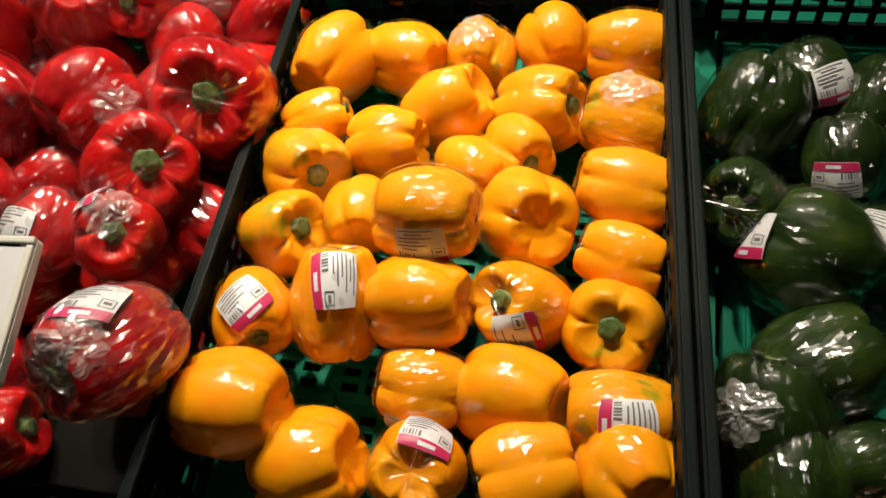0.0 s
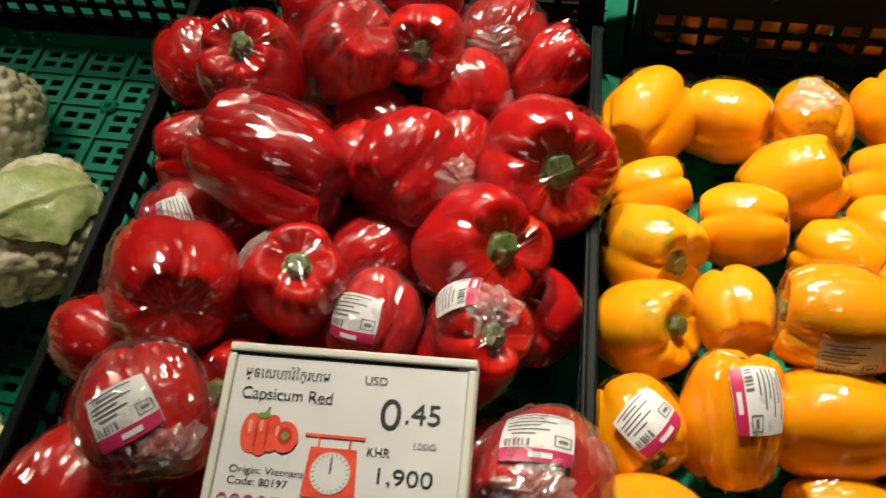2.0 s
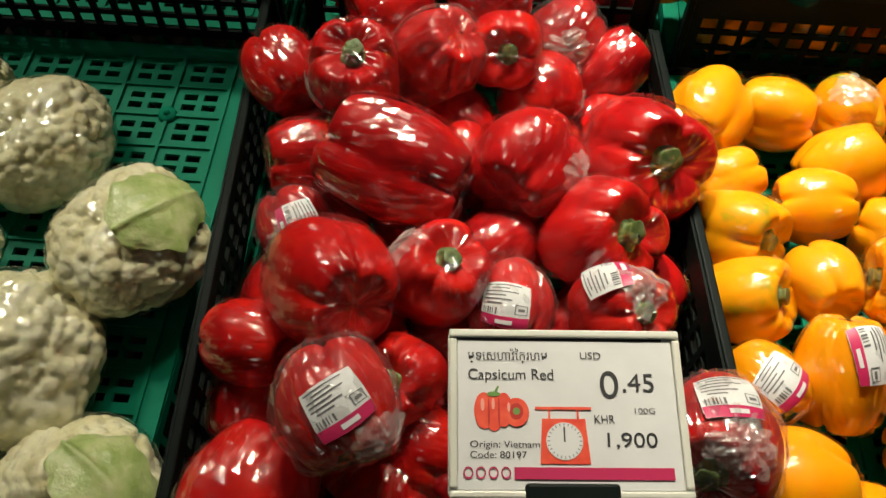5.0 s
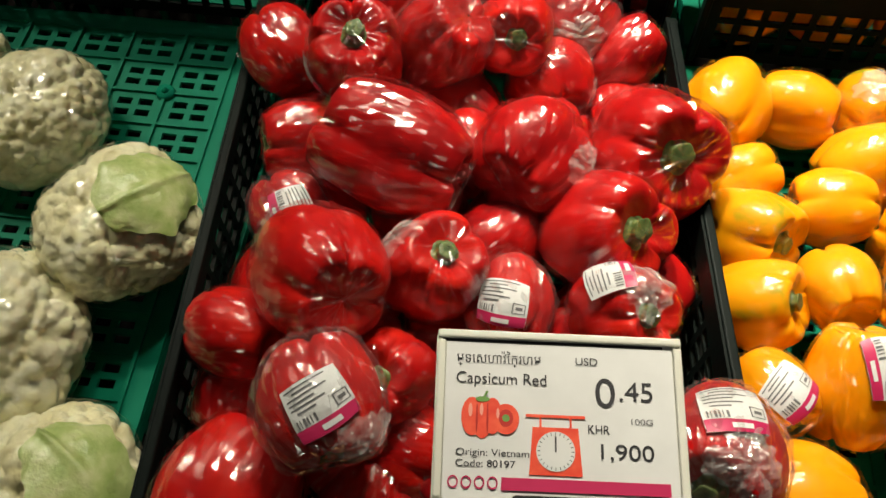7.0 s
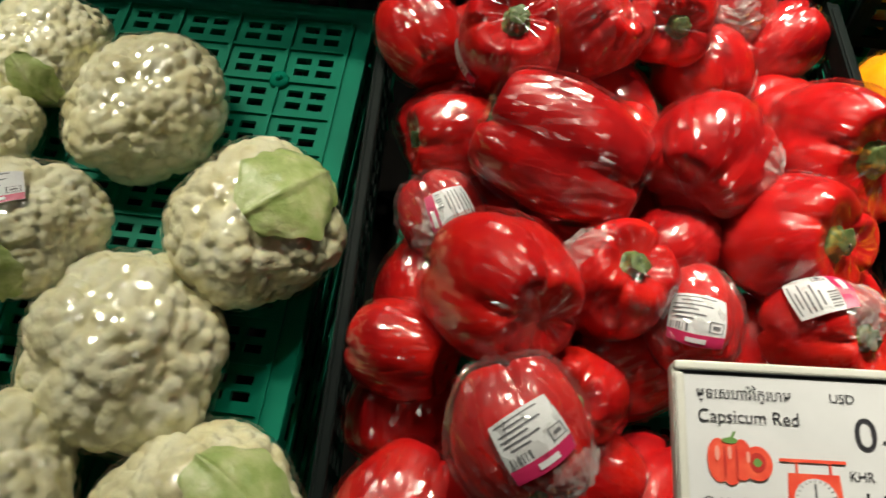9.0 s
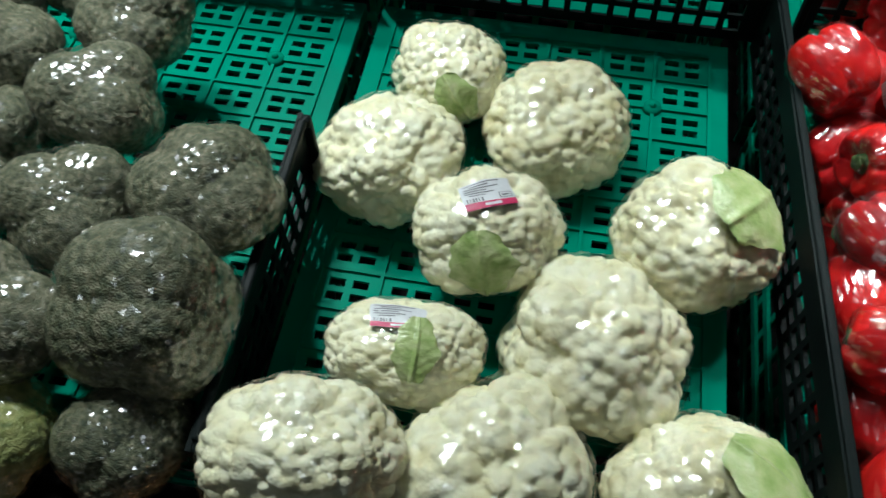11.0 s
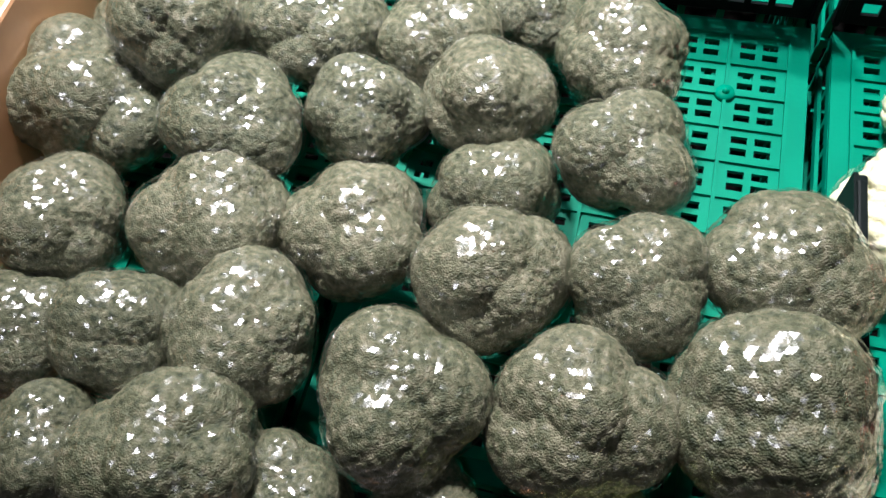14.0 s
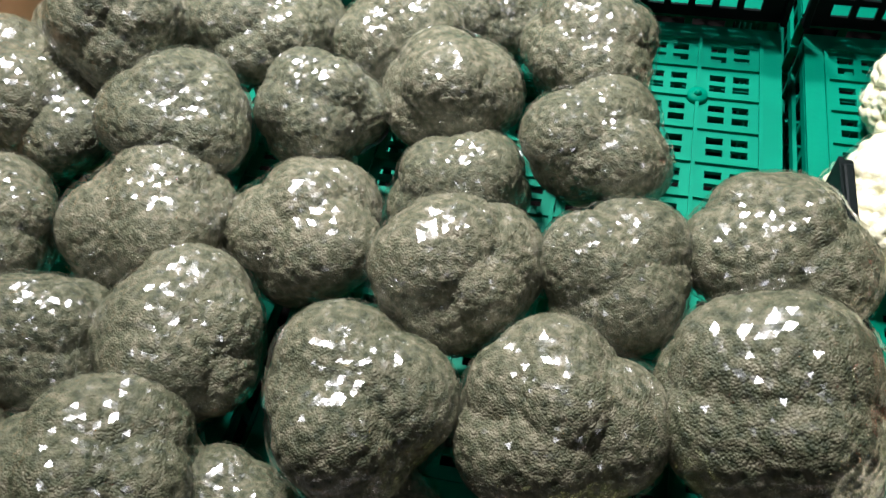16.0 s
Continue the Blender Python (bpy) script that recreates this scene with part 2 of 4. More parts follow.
def perforated(name, xs, ys, solid, thick):
    """A plate on the lines xs, ys; solid(i, j) says which cells are closed. Holes go right through."""
    bm = bmesh.new()
    top = [[bm.verts.new((x, y, 0)) for x in xs] for y in ys]
    low = [[bm.verts.new((x, y, -thick)) for x in xs] for y in ys]
    nx, ny = len(xs) - 1, len(ys) - 1
    is_in = lambda i, j: 0 <= i < nx and 0 <= j < ny and solid(i, j)
    for j in range(ny):
        for i in range(nx):
            if not solid(i, j):
                continue
            bm.faces.new((top[j][i], top[j][i + 1], top[j + 1][i + 1], top[j + 1][i]))
            bm.faces.new((low[j][i], low[j + 1][i], low[j + 1][i + 1], low[j][i + 1]))
            for di, dj, a, b in ((0, -1, (j, i), (j, i + 1)), (1, 0, (j, i + 1), (j + 1, i + 1)), (0, 1, (j + 1, i + 1), (j + 1, i)), (-1, 0, (j + 1, i), (j, i))):
                if not is_in(i + di, j + dj):
                    bm.faces.new((top[b[0]][b[1]], top[a[0]][a[1]], low[a[0]][a[1]], low[b[0]][b[1]]))
    loose = [v for v in bm.verts if not v.link_faces]
    bmesh.ops.delete(bm, geom=loose, context="VERTS")
    return mesh_of(bm, name, False)


# ---- the room ----
def slab(name, x0, y0, z0, x1, y1, z1, mat, label, category):
    ob = part(name, box(bmesh.new(), x0, y0, z0, x1, y1, z1), mat, None, label, smooth=False)
    return tagged(ob, label, category, kind="structure")


slab("floor", -7, -5, -0.1, 6, 6, 0, FLOOR_TILE, "pale polished store floor in front of the shelf", "floor")
slab("ceiling", -7, -5, 3.4, 6, 6, 3.5, WALL_PAINT, "dark painted store ceiling above the shelf", "ceiling")
slab("wall_north", -7, 6, 0, 6, 6.15, 3.4, WALL_PAINT, "dark painted wall behind the shelf", "wall")
slab("wall_south", -7, -5.15, 0, 6, -5, 3.4, WALL_PAINT, "dark painted wall across the aisle", "wall")
slab("wall_west", -7.15, -5.15, 0, -7, 6.15, 3.4, WALL_PAINT, "dark painted wall at the shelf's end", "wall")
slab("wall_east", 6, -5.15, 0, 6.15, 6.15, 3.4, WALL_PAINT, "dark painted wall at the aisle's end", "wall")


# ---- the display shelf ----
def on_shelf(x, y, z, m=None):
    return SLOPE @ Matrix.Translation((x, y, z)) @ (m or Matrix())


def display_shelf():
    ob = thing("display_shelf", on_shelf(0, 0, 0), "sloping produce shelf with a brown wooden rail along its front", "display shelf")
    part("deck", box(bmesh.new(), -2.106, 0.127, -0.26, 0.62, 1.46, -0.215), DARK_PANEL, ob, smooth=False)
    part("front_rail", box(bmesh.new(), -2.145, 0.092, -0.33, 0.62, 0.126, 0.045, 0.006), WOOD, ob, "brown wooden front rail", smooth=False)
    part("end_panel", box(bmesh.new(), -2.145, 0.128, -0.33, -2.108, 1.46, -0.01, 0.006), WOOD, ob, "brown wooden end panel", smooth=False)
    part("side_panel", box(bmesh.new(), -0.034, 0, 0.006, 0, 0.95, 0.197, 0.004), WOOD, ob, "brown wooden side panel", pose(-1.965, 0.13, 0, 0, 0, 4.0), smooth=False)
    part("front_ledge", box(bmesh.new(), -0.80, 0.127, -0.03, 0.40, 0.228, -0.004, 0.003), DARK_PANEL, ob, "dark ledge behind the rail", smooth=False)
    # added sheet, its black standing in for the dark void below the red peppers
    part("dark_void_sheet", box(bmesh.new(), -0.795, 0.231, -0.003, -0.415, 0.30, 0.007, 0.002), DARK_PANEL, ob, "added black sheet standing in for the dark void at the heap's foot", smooth=False)
    bm = bmesh.new()
    box(bm, -2.12, 0.2, -0.95, 0.58, 1.2, -0.265)
    part("plinth", bm, DARK_PANEL, ob, smooth=False)
    return ob


display_shelf()

CRATE_W, CRATE_D, COL, ROW = 0.40, 0.546, 0.060, 0.042


def crate_meshes():
    """The bottom plate of an upturned crate, with groups of four holes between ribs, and its raised ribs."""
    xs, flag_x = [0, 0.02], [1]
    for c in range(6):
        x = 0.02 + c * COL
        for a, f in ((0.011, 1), (0.0265, 0), (0.0335, 1), (0.049, 0), (0.060, 1)):
            xs.append(x + a)
            flag_x.append(f)
    xs.append(CRATE_W)
    flag_x.append(1)
    ys, flag_y = [0, 0.02], [1]
    for r in range(12):
        y = 0.02 + r * ROW
        for a, f in ((0.0095, 1), (0.018, 0), (0.024, 1), (0.0325, 0), (0.042, 1)):
            ys.append(y + a)
            flag_y.append(f)
    ys.append(CRATE_D)
    flag_y.append(1)
    plate = perforated("plate", xs, ys, lambda i, j: flag_x[i] or flag_y[j], 0.004)
    long_rib = box(bmesh.new(), -0.0018, 0.02, -0.001, 0.0018, CRATE_D - 0.022, 0.0035)
    cross_rib = box(bmesh.new(), 0.02, -0.0016, -0.001, CRATE_W - 0.02, 0.0016, 0.003)
    stud = bmesh.new()
    bmesh.ops.create_cone(stud, cap_ends=True, segments=20, radius1=0.011, radius2=0.009, depth=0.007)
    bmesh.ops.create_uvsphere(stud, u_segments=10, v_segments=6, radius=0.004, matrix=Matrix.Translation((0, 0, 0.0035)))
    walls = bmesh.new()
    for k in range(5):
        z = -0.006 - k * 0.04
        for z0, z1 in ((z - 0.012, z),):
            box(walls, 0, 0, z0, CRATE_W, 0.004, z1)
            box(walls, 0, CRATE_D - 0.004, z0, CRATE_W, CRATE_D, z1)
            box(walls, 0, 0.004, z0, 0.004, CRATE_D - 0.004, z1)
            box(walls, CRATE_W - 0.004, 0.004, z0, CRATE_W, CRATE_D - 0.004, z1)
    for k in range(10):
        x = k * (CRATE_W - 0.008) / 9
        for y in (0.0045, CRATE_D - 0.0085):
            box(walls, x, y, -0.2, x + 0.008, y + 0.004, -0.005)
    for k in range(14):
        y = 0.009 + k * (CRATE_D - 0.026) / 13
        for x in (0.0045, CRATE_W - 0.0085):
            box(walls, x, y, -0.2, x + 0.004, y + 0.008, -0.005)
    return plate, mesh_of(long_rib, "rib", False), mesh_of(cross_rib, "rib", False), mesh_of(walls, "walls", False), mesh_of(stud, "stud")


CRATE = crate_meshes()


def green_crate(x, y, z=0.0):
    ob = thing("plastic_crate", on_shelf(x, y, z), "green plastic crate turned upside down as a base", "crate", "green crates")
    part("plate", CRATE[0], GREEN_PLASTIC, ob)
    part("side_wall", CRATE[3], GREEN_PLASTIC, ob)
    for c in range(7):
        part("rib", CRATE[1], GREEN_PLASTIC, ob, at=pose(0.02 + c * COL, 0, 0))
    for r in range(13):
        part("rib", CRATE[2], GREEN_PLASTIC, ob, at=pose(0, 0.02 + r * ROW, 0))
    for sx in (0.08, 0.32):
        for sy in (0.104, 0.44):
            part("stud", CRATE[4], GREEN_PLASTIC, ob, at=pose(sx, sy, 0.002))
    return ob


for cx in (-2.104, -1.684, -1.262, -0.797, -0.390, 0.016):
    green_crate(cx, 0.232)
    green_crate(cx, 0.81, 0.0)


def mesh_panel_mesh(length, height, taper):
    """An upright mesh panel: rounded rim, foot, and a lattice of upright slots. It lies in x-z, from 0 to length, and sinks to taper times its height."""
    pitch_x, pitch_z = 0.0245, 0.0205
    n = max(2, int((length - 0.03) / pitch_x))
    k = max(2, int((height - 0.03) / pitch_z))
    left = (length - n * pitch_x) / 2
    low = 0.012
    xs, fx, zs, fz = [0, left], [1], [0, low], [1]
    for i in range(n):
        xs += [left + i * pitch_x + 0.0175, left + (i + 1) * pitch_x]
        fx += [0, 1]
    xs.append(length)
    fx.append(1)
    for j in range(k):
        zs += [low + j * pitch_z + 0.0145, low + (j + 1) * pitch_z]
        fz += [0, 1]
    zs.append(height)
    fz.append(1)
    me = perforated("lattice", xs, zs, lambda i, j: fx[i] or fz[j], 0.004)
    me.transform(pose(0, 0.002, 0, 90, 0, 0))
    rim = bmesh.new()
    box(rim, 0.008, -0.004, height - 0.004, length - 0.008, 0.004, height + 0.003, 0.002)
    for x in (0, length - 0.007):
        box(rim, x, -0.006, 0, x + 0.007, 0.006, height - 0.01, 0.002)
    for x, a in ((0.0045, -1), (length - 0.0045, 1)):
        box(rim, x - 0.005, -0.006, height - 0.012, x + 0.005, 0.006, height - 0.001, 0.003)
    rim = mesh_of(rim, "rim", False)
    for ob_mesh in (me, rim):
        for v in ob_mesh.vertices:
            v.co.z *= 1 - (1 - taper) * v.co.x / length
    return me, rim


def mesh_panel(x, y, turn, length, height, lean=0.0, taper=1.0, z=0.004):
    me, rim = mesh_panel_mesh(length, height, taper)
    ob = thing("mesh_divider", on_shelf(x, y, z, pose(0, 0, 0, lean, 0, turn)), "black plastic mesh divider standing between the heaps", "divider", "mesh dividers")
    part("lattice", me, BLACK_PLASTIC, ob)
    part("rim", rim, BLACK_PLASTIC, ob)
    return ob


for px, py, turn, length, height, taper in ((-0.017, 0.20, 93.3, 0.56, 0.112, 0.9), (-0.004, 0.20, 93.3, 0.56, 0.112, 0.9), (-0.382, 0.20, 94.2, 0.57, 0.124, 0.58), (-0.800, 0.20, 93.3, 0.58, 0.100, 0.86), (-1.262, 0.20, 91.0, 0.315, 0.105, 1.0)):
    mesh_panel(px, py, turn, length, height, 0.0, taper)
for px, length, height in ((-2.10, 0.40, 0.18), (-1.69, 0.41, 0.18), (-1.265, 0.44, 0.18), (-0.80, 0.38, 0.12), (-0.39, 0.36, 0.105), (-0.005, 0.40, 0.15)):
    mesh_panel(px, 0.785, 0, length, height, -6)


# ---- vegetables ----
def aim(az, el, spin=0.0):
    """Turns local z to the heading az in the shelf's plane, el degrees off it, after a spin about z."""
    d = Vector((math.cos(radians(az)) * math.cos(radians(el)), math.sin(radians(az)) * math.cos(radians(el)), math.sin(radians(el))))
    return d.to_track_quat("Z", "Y").to_matrix().to_4x4() @ pose(0, 0, 0, 0, 0, spin)


def pepper_shape(seed, lobes, groove, swell=1.0):
    """Points of a bell pepper of radius about 1, its stem end at +z: (body, film that spans the grooves)."""
    rng = random.Random(seed)
    rows, cols = 34, 64
    step = 2 * math.pi / lobes
    centre = [step * (k + 0.5) + rng.uniform(-0.13, 0.13) * step for k in range(lobes)]
    off = [groove * rng.uniform(0.85, 1.15) for _ in range(lobes)]
    size = [rng.uniform(0.94, 1.05) for _ in range(lobes)]
    reach = [rng.uniform(-0.05, 0.07) for _ in range(lobes)]
    tall = rng.uniform(0.92, 1.1)
    tall *= 0.94
    taper = rng.uniform(0.04, 0.2)
    bend = rng.uniform(-0.12, 0.12)
    body, film = [], []
    for i in range(rows):
        f = math.pi * i / (rows - 1)
        c, s = math.cos(f), math.sin(f)
        flat = s ** 0.55
        end = 1 if c > 0 else -1
        for j in range(cols):
            a = 2 * math.pi * j / cols
            best = []
            for k in range(lobes):
                d = (a - centre[k] + math.pi) % (2 * math.pi) - math.pi
                e, rho = off[k], 1.0 - off[k]
                under = rho * rho - (e * math.sin(d)) ** 2
                best.append((size[k] * (e * math.cos(d) + math.sqrt(under)) if under > 0 and abs(d) < 1.6 else 0.3, k))
            best.sort(reverse=True)
            near, far = best[0][0], best[1][0]
            r0 = math.log(math.exp(26 * near) + math.exp(26 * far)) / 26
            lobe = best[0][1]
            seam = math.exp(-((near - far) / 0.10) ** 2)
            wave = 0.05 * noise.noise((math.cos(a) * 1.3 + seed * 3.1, math.sin(a) * 1.3, c * 1.5))
            deep = 0.42 + 0.40 * abs(c)
            width = 1.06 * flat * swell * (1 + taper * 0.5 * c)
            r = width * (1 + (r0 - 1) * deep + wave)
            z = tall * c * (1 - 0.10 * s * s)
            dip = 0.30 * math.exp(-(flat / 0.42) ** 2) if c > 0 else 0.24 * math.exp(-(flat / 0.45) ** 2)
            z -= dip * end
            z += (0.13 * (1 - seam) + reach[lobe]) * math.exp(-((flat - 0.72) / 0.24) ** 2) * end
            body.append((r * math.cos(a) + bend * c * c, r * math.sin(a), z))
            rf = width * (1.03 + (r0 - 1) * deep * 0.45 + wave)
            zf = tall * c * (1.05 - 0.10 * s * s) + end * (0.06 * math.exp(-((flat - 0.7) / 0.25) ** 2) - 0.05 * math.exp(-(flat / 0.3) ** 2))
            film.append((rf * math.cos(a) + bend * c * c, rf * math.sin(a), zf))
    stem_z = tall - 0.30
    return grid_mesh("pepper_body", body, rows, cols), grid_mesh("film", film, rows, cols), stem_z, bend


def stem_mesh(seed):
    rng = random.Random(seed)
    co, rows, cols = [], 11, 20
    profile = ((0.44, 0.02), (0.42, 0.07), (0.33, 0.11), (0.25, 0.13), (0.21, 0.16), (0.185, 0.20), (0.18, 0.25), (0.19, 0.29), (0.20, 0.31), (0.17, 0.325), (0.0, 0.30))
    bx, by = rng.uniform(-0.3, 0.3), rng.uniform(-0.3, 0.3)
    for i, (r, z) in enumerate(profile):
        for j in range(cols):
            a = 2 * math.pi * j / cols
            star = 1 + (0.22 * math.cos(5 * a + seed) if i < 3 else 0.08 * math.cos(5 * a))
            t = max(0, z - 0.1)
            co.append((r * star * math.cos(a) + bx * t, r * star * math.sin(a) + by * t, z))
    return grid_mesh("stem", co, rows, cols)


PEPPERS = [pepper_shape(k, (4, 3, 4, 3, 4, 4)[k], (0.44, 0.36, 0.38, 0.33, 0.46, 0.40)[k]) for k in range(6)]
STEMS = [stem_mesh(k) for k in range(3)]


def copy_mesh(me, mat):
    out = me.copy()
    out.materials.clear()
    out.materials.append(mat)
    return out


SKINS = {"yellow": YELLOW, "red": RED, "green": GREEN}
BODIES = {c: [copy_mesh(p[0], m) for p in PEPPERS] for c, m in SKINS.items()}


def crumpled(me, mat, jitter, seed):
    """The film's mesh with flat facets of about four millimetres, longer along the folds."""
    rows, cols = 34, 64
    co = np.array([v.co for v in me.vertices]).reshape(rows, cols, 3)
    keep = [0] + list(range(1, rows - 1, 2)) + [rows - 1]
    co = co[keep][:, ::2 if jitter < 0.01 else 1].reshape(-1, 3)
    co = co * (1 + 0.8 * jitter + np.random.RandomState(seed).normal(0, jitter, (len(co), 1)))
    out = grid_mesh("film", co, len(keep), cols // (2 if jitter < 0.01 else 1), smooth=False)
    out.materials.append(mat)
    return out


FILMS = {k: [crumpled(p[1], m, j, n) for n, p in enumerate(PEPPERS)] for k, m, j in (("loose", FILM, 0.015), ("taut", FILM_TAUT, 0.008), ("crinkled", FILM_CRINKLED, 0.024))}
for me in STEMS:
    me.materials.append(STEM)


def patch_mesh(me, direction, up, wide, high, lift, x0=-1.0, x1=1.0, y0=-1.0, y1=1.0, n=9):
    """A patch that hugs the mesh me (scaled, about its origin) round the given direction; x0..y1 cut a piece of it."""
    d = Vector(direction).normalized()
    side = Vector(up).cross(d).normalized()
    top = d.cross(side).normalized()
    pts = np.array([v.co for v in me.vertices])
    nrm = pts / np.maximum(np.linalg.norm(pts, axis=1, keepdims=True), 1e-6)
    rad = np.linalg.norm(pts, axis=1)
    near = float(rad[np.argmax(nrm @ np.array(d))])
    co = []
    for j in range(n):
        for i in range(n):
            u = x0 + (x1 - x0) * i / (n - 1)
            v = y0 + (y1 - y0) * j / (n - 1)
            p = (d * near + side * (u * wide / 2) + top * (v * high / 2)).normalized()
            q = nrm @ np.array(p)
            best = np.argsort(-q)[:6]
            wgt = 1.0 / (1.0002 - q[best])
            r = float((rad[best] * wgt).sum() / wgt.sum())
            co.append(tuple(p * (r * (1 + lift))))
    return grid_mesh("sticker", co, n, n, wrap=False)


def sticker(parent, me, direction, up, wide, high):
    """A price sticker: white paper, a magenta band and rows of print too small to read."""
    base = part("sticker", patch_mesh(me, direction, up, wide, high, 0.028), PAPER, parent, "white price sticker with a magenta band")
    part("band", patch_mesh(me, direction, up, wide, high, 0.038, -0.98, 0.98, -0.98, -0.52), MAGENTA, base)
    for k, (a, b) in enumerate(((-0.85, 0.55), (-0.6, 0.1), (-0.85, 0.45), (-0.85, 0.0), (-0.85, 0.25), (-0.7, -0.1))):
        y = 0.84 - 0.17 * k
        part("print", patch_mesh(me, direction, up, wide, high, 0.038, a, b, y - 0.03, y + 0.03, 5), GREY_INK, base)
    for k in range(6):
        a = -0.85 + 0.11 * k
        part("barcode_line", patch_mesh(me, direction, up, wide, high, 0.038, a, a + (0.05, 0.03, 0.07)[k % 3], -0.47, -0.2, 4), GREY_INK, base)
    for a, b in ((0.38, 0.42), (0.84, 0.88)):
        part("print", patch_mesh(me, direction, up, wide, high, 0.038, a, b, -0.4, 0.0, 4), GREY_INK, base)
    for y in (-0.4, -0.03):
        part("print", patch_mesh(me, direction, up, wide, high, 0.038, 0.42, 0.84, y, y + 0.03, 4), GREY_INK, base)
    part("print", patch_mesh(me, direction, up, wide, high, 0.038, 0.5, 0.76, -0.26, -0.14, 4), GREY_INK, base)
    part("band_print", patch_mesh(me, direction, up, wide, high, 0.046, -0.25, 0.35, -0.84, -0.66, 5), PAPER, base)
    return base


def knot_mesh(me, direction, up, wide, high, seed):
    """A crumpled patch of gathered film on the surface of me."""
    n = 17
    out = patch_mesh(me, direction, up, wide, high, 0.02, n=n)
    co = np.array([v.co for v in out.vertices]).reshape(n, n, 3)
    rng = np.random.RandomState(seed)
    mid = co[n // 2, n // 2].copy()
    for j in range(n):
        for i in range(n):
            u, v = 2 * i / (n - 1) - 1, 2 * j / (n - 1) - 1
            m = max(abs(u), abs(v)) or 1
            ring = m / max(1e-6, math.hypot(u, v))
            a = math.atan2(v, u)
            edge = ring * (1 + 0.10 * math.sin(3 * a + seed) + 0.07 * math.sin(11 * a + 2 * seed)) if m else 1
            co[j, i] = mid + (co[j, i] - mid) * edge
            co[j, i] *= 1 + (1 - m) * 0.03 + 0.022 * rng.uniform(-1, 1) * (1 - 0.5 * m) + 0.02 * math.sin(8 * a + seed)
    out.vertices.foreach_set("co", co.ravel())
    out.update()
    return out


COUNT = {"n": 0}


def pepper(colour, x, y, z, size, az=90, el=-20, shape=0, spin=0.0, tall=1.0, wrap="taut", tag=None, tag_up=(0, 1, 0), knot=None, label=""):
    """A bell pepper at x, y, z on the shelf; size is its radius; tag and knot are directions on the shelf of sticker and film knot."""
    COUNT["n"] += 1
    turn = aim(az, el, spin)
    words = label or {"yellow": "glossy yellow bell pepper lying in its heap", "red": "red bell pepper wrapped in clear cling film", "green": "dark green bell pepper wrapped in clear cling film"}[colour]
    ob = thing("bell_pepper", on_shelf(x, y, z, turn) @ Matrix.Diagonal((size, size, size * tall, 1)), words, "bell pepper", colour + " bell peppers")
    part("body", BODIES[colour][shape], None, ob)
    stem_z, bend = PEPPERS[shape][2:]
    part("stem", STEMS[COUNT["n"] % 3], None, ob, "green stem", pose(bend, 0, stem_z - 0.03))
    back = turn.to_3x3().inverted()
    if wrap:
        part("film", FILMS[wrap][shape], None, ob, "clear cling film")
    if tag:
        sticker(ob, PEPPERS[shape][1], back @ Vector(tag), back @ Vector(tag_up), 0.044 / size, 0.038 / size)
    if knot:
        part("film_knot", knot_mesh(PEPPERS[shape][1], back @ Vector(knot), back @ Vector(tag_up), 0.056 / size, 0.046 / size, COUNT["n"]), BUNCH, ob, "bunched crinkled clear film").data.polygons.foreach_set("use_smooth", [False] * 256)
    return ob


def ball_points(level):
    bm = bmesh.new()
    bmesh.ops.create_icosphere(bm, subdivisions=level, radius=1.0)
    me = mesh_of(bm, "ball")
    co = np.zeros(len(me.vertices) * 3)
    me.vertices.foreach_get("co", co)
    return me, co.reshape(-1, 3)


def spread_points(n, seed, jitter):
    rng = np.random.RandomState(seed)
    k = np.arange(n) + 0.5
    z = 1 - 2 * k / n
    a = math.pi * (1 + 5 ** 0.5) * k
    r = np.sqrt(1 - z * z)
    p = np.stack((r * np.cos(a), r * np.sin(a), z), 1) + rng.normal(0, jitter, (n, 3))
    return p / np.linalg.norm(p, axis=1, keepdims=True)


def union_of_balls(unit, n, offset, radius, seed):
    """The outline, from its middle, of a bunch of n round lobes."""
    rng = np.random.RandomState(seed)
    c = spread_points(n, seed, 0.16) * (offset * rng.uniform(0.88, 1.1, (n, 1)))
    rad = radius * rng.uniform(0.85, 1.15, n)
    along = unit @ c.T
    under = rad ** 2 - ((c ** 2).sum(1)[None, :] - along ** 2)
    hit = np.where(under > 0, along + np.sqrt(np.maximum(under, 0)), 0)
    return np.maximum(hit.max(1), 0.6)


def florets(unit, n, height, seed):
    """Height of n small round florets with sharp clefts between them."""
    near = np.arccos(np.clip((unit @ spread_points(n, seed, 0.045).T).max(1), -1, 1))
    wide = 1.12 * math.sqrt(4 / n)
    return height * np.sqrt(np.maximum(0, 1 - (near / wide) ** 2))


def smoothed(me, r, grow, rounds):
    """Spans the hollows: the largest of the neighbours, then their mean, over and over."""
    ends = np.zeros(len(me.edges) * 2, dtype=np.int32)
    me.edges.foreach_get("vertices", ends)
    a, b = ends[0::2], ends[1::2]
    for _ in range(grow):
        grown = r.copy()
        np.maximum.at(grown, a, r[b])
        np.maximum.at(grown, b, r[a])
        r = grown
    count = np.bincount(ends, minlength=len(r))
    for _ in range(rounds):
        r = (np.bincount(a, r[b], len(r)) + np.bincount(b, r[a], len(r))) / count
    return r


